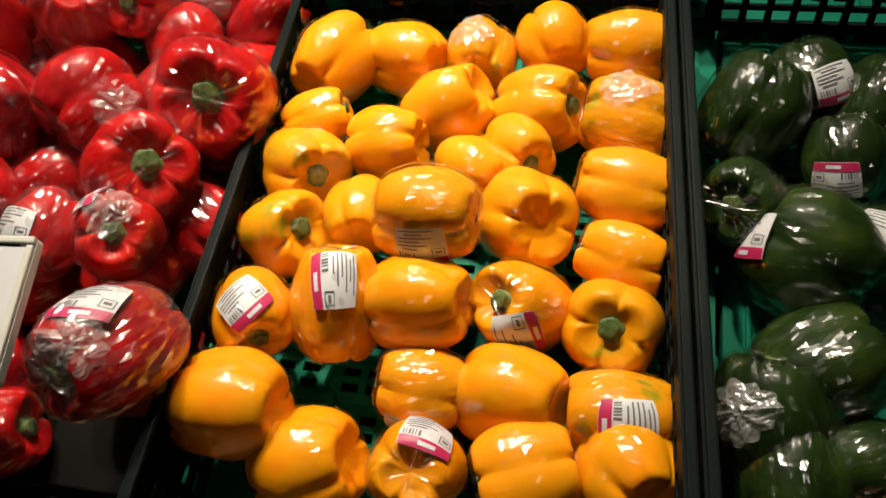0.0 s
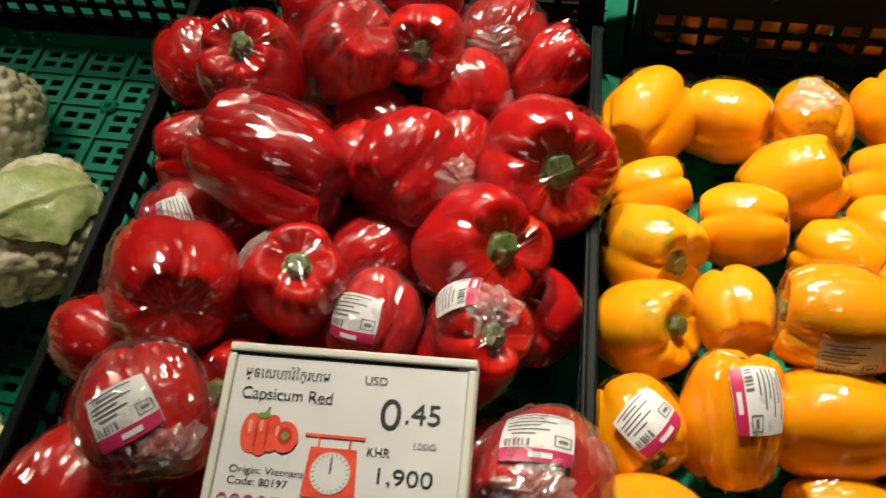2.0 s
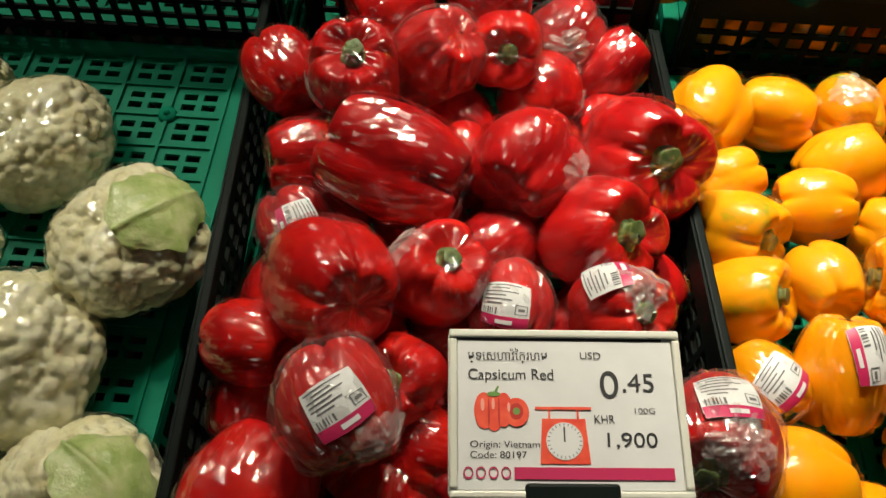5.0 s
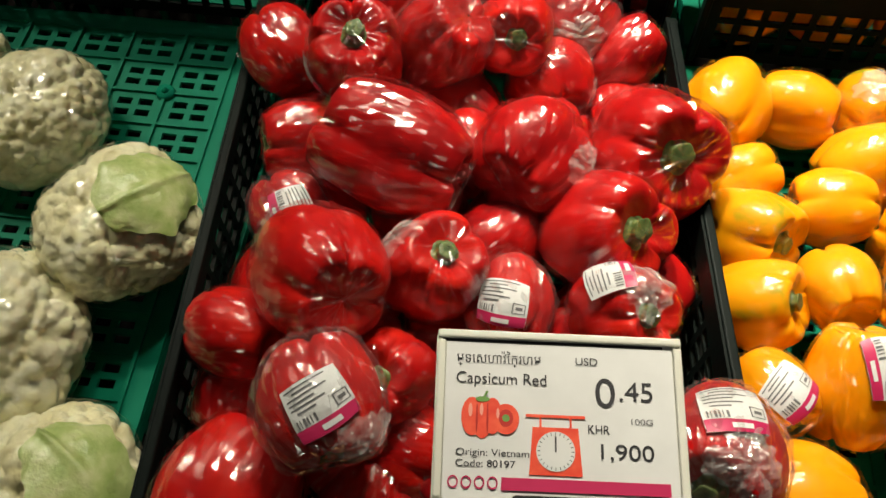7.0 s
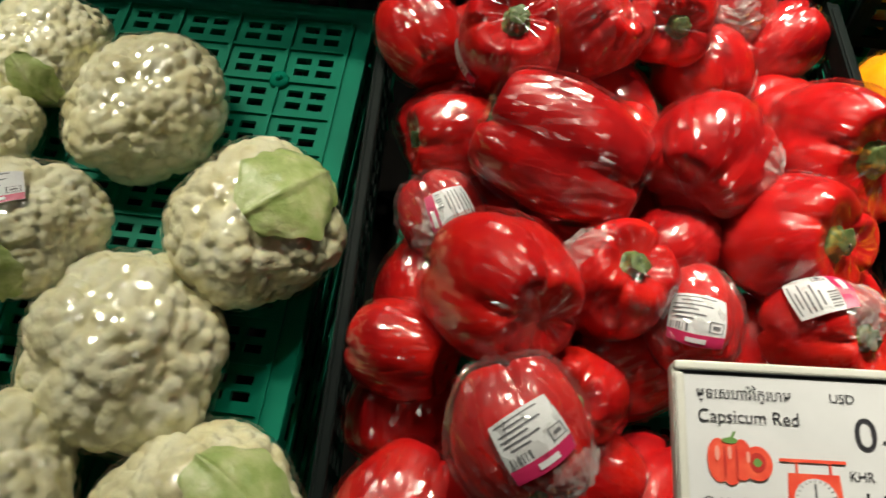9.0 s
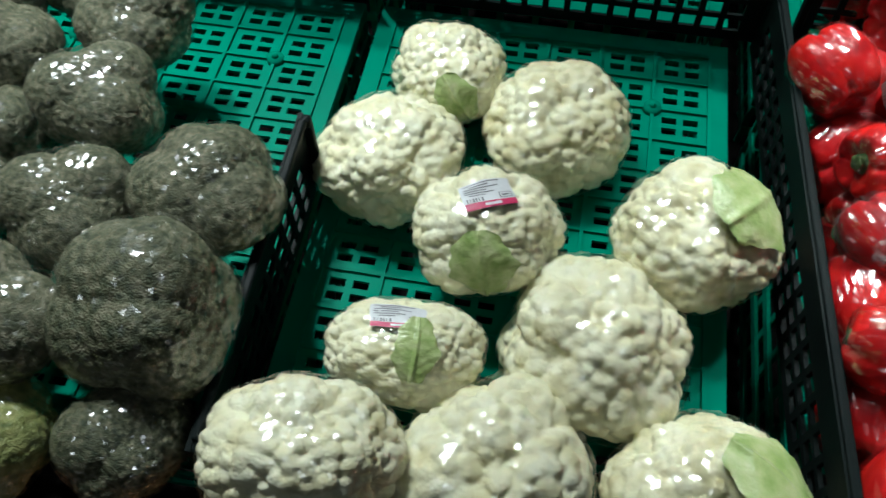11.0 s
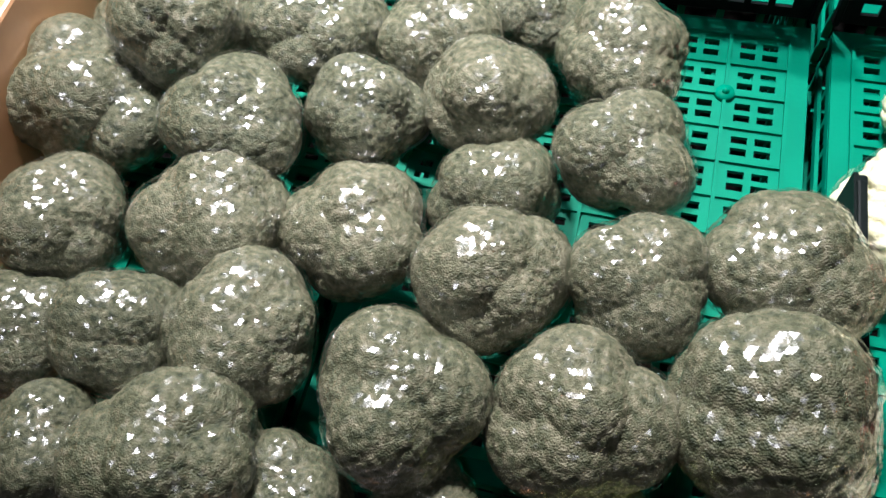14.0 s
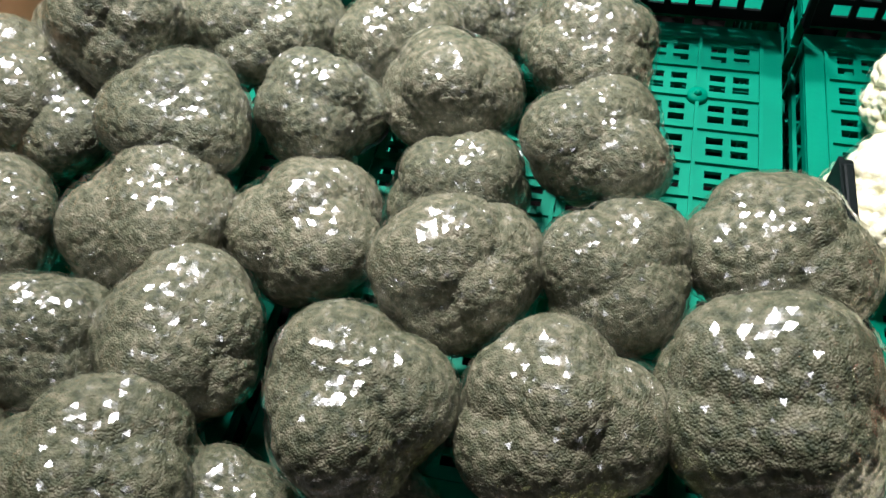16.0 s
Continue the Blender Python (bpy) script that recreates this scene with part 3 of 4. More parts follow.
def head_mesh(name, seed, lobes, small, film=0.0, jitter=0.009, fill=1.02):
    """A head of florets: lobes (number, offset, radius), small (number, height); flat below; film: the wrap over it."""
    me, unit = ball_points(5 if film else 6)
    lump = np.array([noise.noise((p[0] * 1.1 + seed * 5.3, p[1] * 1.1, p[2] * 1.1)) for p in unit])
    warp = np.array([noise.noise_vector((p[0] * 4 + seed, p[1] * 4, p[2] * 4)) for p in unit]) * 0.028
    bent = unit + warp
    bent /= np.linalg.norm(bent, axis=1, keepdims=True)
    r = union_of_balls(bent, *lobes, seed) * (1 + 0.06 * lump)
    r = r / (fill * r.mean())
    r = r + florets(bent, *small, seed + 9) - 0.6 * small[1]
    if film:
        r = smoothed(me, r, 2, 3) + film + np.random.RandomState(seed).normal(0, jitter, len(r))
    co = unit * r[:, None]
    co[:, 2] = np.where(co[:, 2] < 0, co[:, 2] * 0.72, co[:, 2] * 0.86)
    me.vertices.foreach_set("co", co.ravel())
    me.update()
    me.name = name
    if film:
        me.polygons.foreach_set("use_smooth", [False] * len(me.polygons))
    return me


CURD_FORM = ((26, 0.50, 0.47), (400, 0.085))
CROWN_FORM = ((10, 0.40, 0.60), (1300, 0.025))
CAULI = [head_mesh("curd", s, *CURD_FORM) for s in (1, 2, 3)]
CAULI_FILM = [head_mesh("film", s, *CURD_FORM, 0.008) for s in (1, 2, 3)]
BROCCOLI = [head_mesh("crown", s, *CROWN_FORM) for s in (11, 12, 13, 14)]
BROCCOLI_FILM = [head_mesh("film", s, *CROWN_FORM, 0.006) for s in (11, 12, 13, 14)]
for group, mat in ((CAULI, CURD), (CAULI_FILM, FILM_HEAD), (BROCCOLI, BUDS), (BROCCOLI_FILM, FILM_CROWN)):
    for me in group:
        me.materials.append(mat)


LEAF_FORM = ball_points(4)[0]
LEAF_FORM.transform(Matrix.Diagonal((1.07, 1.07, 0.93, 1)))


def leaf_mesh(me, direction, up, wide, high):
    """A leaf folded over a head: a wavy-edged patch with a thick rib and slanting veins, hugging the mesh."""
    n, half = 33, 16
    out = patch_mesh(me, direction, up, wide, high, 0.03, n=n)
    co = np.array([v.co for v in out.vertices]).reshape(n, n, 3)
    mid = co[:, half:half + 1, :].copy()
    for j in range(n):
        v = j / (n - 1)
        w = math.sin(math.pi * (0.10 + 0.86 * v)) ** 0.55
        for i in range(n):
            u = i / half - 1
            edge = w * (1 + 0.07 * math.sin(v * 13 + 2 * u) + 0.05 * math.sin(v * 29 + u))
            p = mid[j, 0] + (co[j, i] - mid[j, 0]) * edge
            rib = 0.05 * math.exp(-(u / 0.09) ** 2) * (1 - 0.6 * v)
            vein = 0.008 * max(0, math.cos((v * 5.5 - abs(u) * 1.6) * 2 * math.pi)) ** 3
            ruffle = 0.022 * u * u * math.sin(v * 11 + 3 * u)
            co[j, i] = p * (1 + rib + vein + ruffle)
    out.vertices.foreach_set("co", co.ravel())
    out.update()
    return out


def cauliflower(x, y, z, rx, ry, rz, shape=0, turn=(0, 0, 0), leaf=None, leaf_up=(0, 1, 0), leaf_size=(0.9, 1.1), tag=None, tag_up=(0, 1, 0), label="cream cauliflower head in cling film on green crate"):
    rot = pose(0, 0, 0, *turn)
    ob = thing("cauliflower", on_shelf(x, y, z, rot) @ Matrix.Diagonal((rx, ry, rz, 1)), label, "cauliflower", "cauliflowers")
    part("curd", CAULI[shape], None, ob)
    back = rot.to_3x3().inverted()
    if leaf:
        part("leaf", leaf_mesh(LEAF_FORM, back @ Vector(leaf), back @ Vector(leaf_up), *leaf_size), LEAF, ob, "pale green leaf")
    part("film", CAULI_FILM[shape], None, ob, "clear cling film")
    if tag:
        sticker(ob, CAULI_FILM[shape], back @ Vector(tag), back @ Vector(tag_up), 0.045 / rx, 0.03 / rx)
    return ob


def broccoli(x, y, z, r, shape=0, turn=(0, 0, 0), flat=1.0, tag=None, crown=None, label="dark green broccoli crown wrapped in clear film"):
    ob = thing("broccoli", on_shelf(x, y, z, pose(0, 0, 0, *turn)) @ Matrix.Diagonal((r, r, r * flat, 1)), label, "broccoli", "broccoli crowns")
    part("crown", crown or BROCCOLI[shape], None, ob)
    stalk = bmesh.new()
    bmesh.ops.create_cone(stalk, cap_ends=True, segments=14, radius1=0.26, radius2=0.40, depth=0.5, matrix=Matrix.Translation((0, 0, -0.72)))
    part("stalk", stalk, STALK, ob)
    part("film", BROCCOLI_FILM[shape], None, ob, "clear cling film")
    if tag:
        back = pose(0, 0, 0, *turn).to_3x3().inverted()
        sticker(ob, BROCCOLI_FILM[shape], back @ Vector(tag), back @ Vector((0, 0.3, 1)), 0.04 / r, 0.03 / r)
    return ob


YELLOWISH = copy_mesh(BROCCOLI[3], YELLOW_BUDS)


pepper("yellow", -0.371, 0.674, 0.054, 0.0415, 70, -5, 2, 30, 1.0, "taut")
pepper("yellow", -0.297, 0.688, 0.045, 0.0380, 160, -10, 4, 38, 1.0, "taut")
pepper("yellow", -0.225, 0.696, 0.046, 0.0350, 95, -15, 1, 13, 1.0, "loose", knot=(-0.21, 0.03, 0.98))
pepper("yellow", -0.153, 0.713, 0.050, 0.0363, 110, 5, 5, 50, 1.0, "taut")
pepper("yellow", -0.080, 0.706, 0.050, 0.0409, 0, 0, 4, 61, 1.0, "taut")
pepper("yellow", -0.244, 0.619, 0.054, 0.0401, 200, -30, 1, 19, 1.0, "taut")
pepper("yellow", -0.158, 0.628, 0.050, 0.0384, -12, 20, 0, 11, 1.0, "taut")
pepper("yellow", -0.076, 0.620, 0.050, 0.0400, -10, -5, 2, 8, 1.0, "loose", knot=(-0.08, 0.12, 0.99))
pepper("yellow", -0.365, 0.587, 0.065, 0.0272, 20, 10, 3, 2, 1.18, "taut")
pepper("yellow", -0.361, 0.529, 0.067, 0.0384, -44, 25, 0, 51, 1.0, "taut")
pepper("yellow", -0.288, 0.559, 0.070, 0.0328, 180, -10, 5, 70, 1.18, "taut")
pepper("yellow", -0.209, 0.549, 0.050, 0.0330, 150, -10, 3, 37, 1.0, "taut")
pepper("yellow", -0.174, 0.574, 0.050, 0.0333, -49, 20, 1, 7, 1.0, "taut")
pepper("yellow", -0.073, 0.539, 0.050, 0.0365, -10, -5, 4, 28, 1.18, "taut")
pepper("yellow", -0.361, 0.458, 0.067, 0.0366, -16, 35, 0, 66, 1.0, "taut")
pepper("yellow", -0.295, 0.476, 0.075, 0.0308, 100, -20, 5, 68, 1.18, "taut")
pepper("yellow", -0.228, 0.469, 0.098, 0.0392, 175, -5, 4, 46, 1.0, "loose", tag=(0.03, -0.96, 0.29), tag_up=(-0.09, 0.85, 0.52))
pepper("yellow", -0.155, 0.503, 0.050, 0.0425, 124, -45, 5, 35, 1.0, "taut")
pepper("yellow", -0.072, 0.473, 0.050, 0.0298, -15, 0, 3, 22, 1.18, "taut")
pepper("yellow", -0.360, 0.375, 0.077, 0.0330, -60, 10, 1, 13, 1.0, "loose", tag=(0.11, -0.18, 0.98), tag_up=(-0.75, 0.48, 0.45))
pepper("yellow", -0.294, 0.392, 0.076, 0.0361, -90, -40, 2, 33, 1.18, "loose", tag=(0.20, -0.09, 0.97), tag_up=(0.97, 0.25, -0.08))
pepper("yellow", -0.226, 0.400, 0.075, 0.0378, 180, -10, 0, 27, 1.0, "taut")
pepper("yellow", -0.146, 0.417, 0.050, 0.0365, -150, 55, 1, 3, 1.18, "loose", tag=(0.07, -0.88, 0.47), tag_up=(-0.89, -0.45, -0.06))
pepper("yellow", -0.075, 0.409, 0.050, 0.0376, -101, 54, 0, 82, 1.0, "taut")
pepper("yellow", -0.349, 0.297, 0.084, 0.0405, 180, -5, 4, 33, 1.0, "taut")
pepper("yellow", -0.218, 0.337, 0.050, 0.0338, 0, -10, 4, 34, 1.0, "loose", tag=(-0.07, -0.99, 0.08), tag_up=(0.09, 0.87, 0.49))
pepper("yellow", -0.146, 0.340, 0.050, 0.0385, 170, -15, 0, 24, 1.0, "taut")
pepper("yellow", -0.065, 0.337, 0.050, 0.0334, 180, -5, 3, 21, 1.18, "loose", tag=(0.09, -0.54, 0.84), tag_up=(0.98, 0.17, -0.12))
pepper("yellow", -0.291, 0.267, 0.050, 0.0422, 190, -15, 5, 39, 1.0, "taut")
pepper("yellow", -0.210, 0.276, 0.050, 0.0352, 100, -70, 2, 37, 1.0, "loose", tag=(0.29, 0.47, 0.84), tag_up=(0.25, 0.86, 0.44))
pepper("yellow", -0.128, 0.285, 0.050, 0.0366, 200, -5, 0, 80, 1.0, "taut")
pepper("yellow", -0.056, 0.293, 0.050, 0.0379, 120, -30, 5, 47, 1.0, "taut")
pepper("green", 0.030, 0.633, 0.050, 0.0459, 60, 20, 0, 11, 1.0, "loose")
pepper("green", 0.083, 0.673, 0.050, 0.0362, 100, 10, 1, 77, 1.0, "loose", tag=(0.39, -0.56, 0.73), tag_up=(-0.42, 0.74, 0.53))
pepper("green", 0.108, 0.588, 0.050, 0.0339, 90, 20, 2, 43, 1.0, "loose", tag=(-0.36, -0.88, 0.32), tag_up=(0.00, -0.86, -0.50))
pepper("green", 0.022, 0.536, 0.050, 0.0358, -120, 40, 4, 85, 1.0, "loose")
pepper("green", 0.075, 0.488, 0.050, 0.0522, 150, 10, 5, 49, 1.0, "loose", tag=(-0.91, 0.03, 0.42), tag_up=(0.09, 0.87, 0.49))
pepper("green", 0.076, 0.393, 0.050, 0.0420, 20, 10, 0, 64, 1.0, "loose")
pepper("green", 0.041, 0.348, 0.050, 0.0450, 90, 30, 1, 31, 1.0, "loose", knot=(-0.60, -0.25, 0.76))
pepper("green", 0.053, 0.301, 0.050, 0.0372, 80, 10, 2, 22, 1.0, "loose")
pepper("green", 0.105, 0.320, 0.050, 0.0332, 10, 5, 3, 31, 1.0, "loose")
pepper("green", 0.140, 0.650, 0.050, 0.0376, 60, 10, 4, 60, 1.0, "loose")
pepper("green", 0.129, 0.502, 0.050, 0.0361, 0, 0, 0, 35, 1.0, "loose", tag=(-0.31, -0.22, 0.92), tag_up=(0.41, 0.82, 0.39))
pepper("red", -0.715, 0.632, 0.129, 0.0414, -96, 70, 0, 11, 1.2, "loose", tag=(-0.84, -0.51, -0.17), tag_up=(-0.27, 0.83, 0.49))
pepper("red", -0.794, 0.656, 0.100, 0.0372, 120, 10, 1, 70, 1.0, "loose")
pepper("red", -0.643, 0.684, 0.106, 0.0438, 165, -57, 4, 38, 1.0, "crinkled")
pepper("red", -0.578, 0.705, 0.097, 0.0378, -95, 38, 0, 0, 1.0, "loose")
pepper("red", -0.520, 0.756, 0.066, 0.0403, 60, 0, 2, 37, 1.0, "crinkled", knot=(0.16, -0.83, 0.53))
pepper("red", -0.467, 0.732, 0.050, 0.0347, 35, 25, 3, 73, 1.2, "loose")
pepper("red", -0.540, 0.683, 0.057, 0.0417, 110, 0, 5, 90, 1.0, "loose", knot=(0.94, -0.31, -0.14))
pepper("red", -0.752, 0.555, 0.100, 0.0346, 200, 10, 2, 39, 1.0, "loose")
pepper("red", -0.666, 0.532, 0.127, 0.0512, 160, 5, 4, 65, 1.2, "loose")
pepper("red", -0.557, 0.543, 0.120, 0.0470, 60, -10, 5, 24, 1.0, "loose", knot=(0.89, -0.33, 0.30))
pepper("red", -0.452, 0.577, 0.102, 0.0537, -68, 42, 0, 52, 1.0, "loose")
pepper("red", -0.614, 0.573, 0.080, 0.0340, 90, 0, 3, 54, 1.0, "loose")
pepper("red", -0.753, 0.489, 0.081, 0.0340, 120, 0, 1, 76, 1.0, "crinkled", tag=(0.23, -0.35, 0.91), tag_up=(0.90, 0.41, 0.17), knot=(0.01, -0.77, 0.64))
pepper("red", -0.701, 0.403, 0.146, 0.0473, 133, -34, 0, 36, 1.0, "loose")
pepper("red", -0.626, 0.434, 0.113, 0.0395, 4, 71, 2, 55, 1.0, "loose", knot=(-0.73, 0.20, 0.66))
pepper("red", -0.577, 0.477, 0.090, 0.0340, 40, -10, 3, 57, 1.0, "loose")
pepper("red", -0.495, 0.490, 0.100, 0.0484, -35, 44, 4, 20, 1.0, "loose")
pepper("red", -0.479, 0.415, 0.113, 0.0352, -41, 54, 1, 29, 1.2, "loose", tag=(-0.45, 0.39, 0.80), tag_up=(-1.00, 0.03, 0.09), knot=(0.25, 0.06, 0.97))
pepper("red", -0.563, 0.420, 0.093, 0.0340, 90, -10, 2, 39, 1.0, "crinkled", tag=(-0.16, -0.35, 0.92), tag_up=(0.07, 0.87, 0.49))
pepper("red", -0.766, 0.369, 0.100, 0.0331, 160, -10, 5, 33, 1.2, "loose")
pepper("red", -0.685, 0.310, 0.145, 0.0416, -70, -10, 4, 5, 1.0, "crinkled", tag=(0.19, -0.31, 0.93), tag_up=(-0.59, 0.69, 0.43), knot=(0.76, -0.56, 0.33))
pepper("red", -0.643, 0.348, 0.100, 0.0340, -136, 61, 0, 10, 1.0, "loose")
pepper("red", -0.628, 0.307, 0.070, 0.0340, -30, -10, 1, 5, 1.0, "loose")
pepper("red", -0.422, 0.304, 0.146, 0.0415, -112, 36, 2, 59, 1.12, "crinkled", tag=(-0.02, 0.42, 0.90), tag_up=(-0.10, 0.90, -0.42), knot=(0.10, -0.30, 0.95))
pepper("red", -0.746, 0.257, 0.079, 0.0483, -110, 0, 0, 80, 1.0, "loose")
pepper("red", -0.653, 0.261, 0.050, 0.0372, 60, 10, 4, 35, 1.0, "loose")
pepper("red", -0.562, 0.255, 0.050, 0.0366, 20, 0, 3, 66, 1.0, "loose")
pepper("red", -0.468, 0.673, 0.029, 0.0342, 60, -20, 2, 82, 1.0, "loose", tag=(0.10, -0.46, 0.88), tag_up=(-0.25, 0.81, 0.53))
pepper("yellow", -0.36, 0.845, 0.1, 0.041, 60, 0, 0, 60, 1.0, "taut")
pepper("yellow", -0.28, 0.84, 0.105, 0.041, 150, 0, 2, 89, 1.0, "taut")
pepper("yellow", -0.2, 0.845, 0.1, 0.041, 20, 0, 4, 43, 1.0, "taut")
pepper("yellow", -0.12, 0.84, 0.105, 0.041, 100, 0, 5, 18, 1.0, "taut")
pepper("yellow", -0.05, 0.845, 0.1, 0.041, 0, 0, 1, 86, 1.0, "taut")
pepper("yellow", -0.33, 0.84, 0.04, 0.041, 60, 0, 0, 25, 1.0, "taut")
pepper("yellow", -0.24, 0.84, 0.04, 0.041, 150, 0, 2, 8, 1.0, "taut")
pepper("yellow", -0.15, 0.84, 0.04, 0.041, 20, 0, 4, 52, 1.0, "taut")
pepper("yellow", -0.07, 0.84, 0.04, 0.041, 100, 0, 5, 25, 1.0, "taut")
pepper("yellow", -0.33, 0.94, 0.07, 0.041, 10, 0, 3, 81, 1.0, "taut")
pepper("yellow", -0.24, 0.94, 0.07, 0.041, 200, 0, 0, 80, 1.0, "taut")
pepper("yellow", -0.16, 0.95, 0.07, 0.041, 80, 0, 2, 56, 1.0, "taut")
pepper("yellow", -0.08, 0.94, 0.07, 0.041, 120, 0, 4, 35, 1.0, "taut")
pepper("yellow", -0.4, 0.86, 0.09, 0.041, 20, 10, 2, 23, 1.0, "taut")
pepper("red", -0.74, 0.84, 0.06, 0.042, 60, 0, 0, 45, 1.0, "loose")
pepper("red", -0.65, 0.85, 0.075, 0.042, 150, 20, 2, 55, 1.0, "loose")
pepper("red", -0.56, 0.86, 0.07, 0.042, 20, 0, 4, 75, 1.0, "loose")
pepper("red", -0.47, 0.84, 0.06, 0.042, 100, 0, 5, 41, 1.0, "loose")
pepper("red", -0.7, 0.76, 0.09, 0.042, 30, 0, 1, 81, 1.0, "loose")
pepper("red", -0.6, 0.78, 0.11, 0.042, 130, 0, 3, 71, 1.0, "loose")
for x, y, z, az, sh in ((-0.70, 0.62, 0.04, 20, 1), (-0.62, 0.64, 0.04, 120, 2), (-0.54, 0.62, 0.04, 70, 3), (-0.46, 0.64, 0.04, 10, 5), (-0.74, 0.52, 0.04, 200, 0), (-0.65, 0.53, 0.045, 300, 2), (-0.56, 0.53, 0.045, 40, 4), (-0.47, 0.56, 0.04, 100, 1), (-0.76, 0.44, 0.04, 80, 3), (-0.68, 0.41, 0.05, 10, 5), (-0.60, 0.40, 0.045, 190, 0), (-0.50, 0.42, 0.045, 60, 2), (-0.45, 0.47, 0.045, 140, 1), (-0.68, 0.31, 0.05, 50, 4), (-0.59, 0.30, 0.045, 230, 0), (-0.45, 0.33, 0.05, 20, 2), (-0.762, 0.34, 0.045, 70, 1), (-0.765, 0.60, 0.045, 30, 3), (-0.745, 0.68, 0.05, 150, 0)):
    pepper("red", x, y, z, 0.041, az, 5, sh, az / 2, 1.0, "loose")
cauliflower(-1.161, 0.652, 0.036, 0.0611, 0.0583, 0.0563, 0, (0, 0, 101), leaf=(0.29, -0.86, 0.42), leaf_up=(-0.61, 0.68, 0.40), leaf_size=(0.7, 1.0))
cauliflower(-1.196, 0.526, 0.044, 0.0678, 0.0702, 0.0630, 1, (0, 0, 165))
cauliflower(-1.041, 0.595, 0.040, 0.0707, 0.0702, 0.0649, 0, (0, 0, 200))
cauliflower(-1.089, 0.446, 0.068, 0.0630, 0.0583, 0.0573, 1, (0, 0, 0), leaf=(0.05, -0.87, 0.48), leaf_up=(-0.22, 0.85, 0.48), leaf_size=(0.95, 1.1), tag=(-0.02, 0.09, 1.00), tag_up=(-0.38, 0.80, 0.46))
cauliflower(-0.908, 0.476, 0.060, 0.0688, 0.0697, 0.0659, 0, (0, 0, 51), leaf=(0.60, 0.16, 0.78), leaf_up=(0.72, 0.62, 0.2), leaf_size=(1.3, 1.65))
cauliflower(-0.986, 0.362, 0.046, 0.0764, 0.0764, 0.0726, 1, (0, 0, 70))
cauliflower(-1.138, 0.323, 0.060, 0.0630, 0.0458, 0.0506, 0, (0, 0, 0), leaf=(0.25, -0.33, 0.91), leaf_up=(0.04, 0.87, 0.49), leaf_size=(0.55, 1.2), tag=(-0.09, 0.30, 0.95), tag_up=(-0.13, 0.86, 0.49))
cauliflower(-1.188, 0.214, 0.103, 0.0682, 0.0595, 0.0597, 1, (0, 0, 0))
cauliflower(-1.050, 0.240, 0.050, 0.0715, 0.0737, 0.0678, 2, (0, 0, 117))
cauliflower(-0.889, 0.240, 0.046, 0.0726, 0.0707, 0.0659, 0, (0, 0, 142), leaf=(0.58, 0.18, 0.78), leaf_up=(0.85, -0.35, 0.2), leaf_size=(1.15, 1.6))
broccoli(-1.961, 0.475, 0.110, 0.0658, 1, (10, 4, 315), 1.08)
broccoli(-1.922, 0.470, 0.092, 0.0600, 2, (-11, -4, 90), 0.99)
broccoli(-1.872, 0.549, 0.137, 0.0635, 3, (-14, -13, 182), 1.05)
broccoli(-1.755, 0.584, 0.109, 0.0648, 0, (14, -5, 167), 0.95)
broccoli(-1.643, 0.617, 0.090, 0.0600, 1, (-5, -4, 78), 1.07)
broccoli(-1.550, 0.673, 0.076, 0.0474, 2, (-1, 13, 317), 1.05)
broccoli(-1.573, 0.533, 0.114, 0.0594, 3, (-12, -5, 316), 0.98)
broccoli(-1.473, 0.605, 0.104, 0.0584, 0, (0, -5, 69), 0.99)
broccoli(-1.451, 0.487, 0.118, 0.0552, 1, (5, -9, 169), 1.04)
broccoli(-1.777, 0.452, 0.132, 0.0611, 2, (-3, -13, 232), 0.98)
broccoli(-1.678, 0.498, 0.109, 0.0527, 3, (11, 11, 185), 1.10, tag=(0.57, 0.2, -0.5))
broccoli(-1.889, 0.334, 0.122, 0.0557, 0, (4, -11, 224), 1.10)
broccoli(-1.772, 0.366, 0.117, 0.0612, 1, (-1, -8, 58), 0.96)
broccoli(-1.657, 0.387, 0.098, 0.0614, 2, (-13, 9, 86), 1.04)
broccoli(-1.552, 0.453, 0.090, 0.0553, 3, (-10, 5, 20), 1.03)
broccoli(-1.530, 0.349, 0.127, 0.0572, 0, (4, -7, 164), 1.10)
broccoli(-1.423, 0.373, 0.124, 0.0521, 1, (-11, 12, 270), 0.99)
broccoli(-1.323, 0.411, 0.116, 0.0607, 2, (-1, 6, 102), 1.02)
broccoli(-1.801, 0.255, 0.122, 0.0503, 3, (-7, 0, 210), 1.02)
broccoli(-1.704, 0.277, 0.114, 0.0598, 0, (-7, -1, 227), 0.99)
broccoli(-1.574, 0.249, 0.130, 0.0596, 1, (14, -1, 110), 1.02)
broccoli(-1.452, 0.263, 0.124, 0.0600, 2, (-13, -13, 130), 0.99)
broccoli(-1.327, 0.294, 0.129, 0.0694, 3, (2, -8, 118), 1.01)
broccoli(-1.880, 0.232, 0.122, 0.0500, 0, (-6, -10, 166), 0.96)
broccoli(-1.821, 0.158, 0.122, 0.0452, 1, (-4, 4, 59), 1.10)
broccoli(-1.719, 0.176, 0.122, 0.0642, 2, (-2, 14, 334), 1.05)
broccoli(-1.930, 0.566, 0.100, 0.0549, 3, (11, 8, 20), 1.02)
broccoli(-1.875, 0.688, 0.102, 0.0455, 0, (-12, -1, 107), 1.09)
broccoli(-1.778, 0.683, 0.102, 0.0472, 1, (4, 14, 84), 1.00)
broccoli(-1.640, 0.170, 0.085, 0.0482, 1, (0, 0, 336), 1.0)
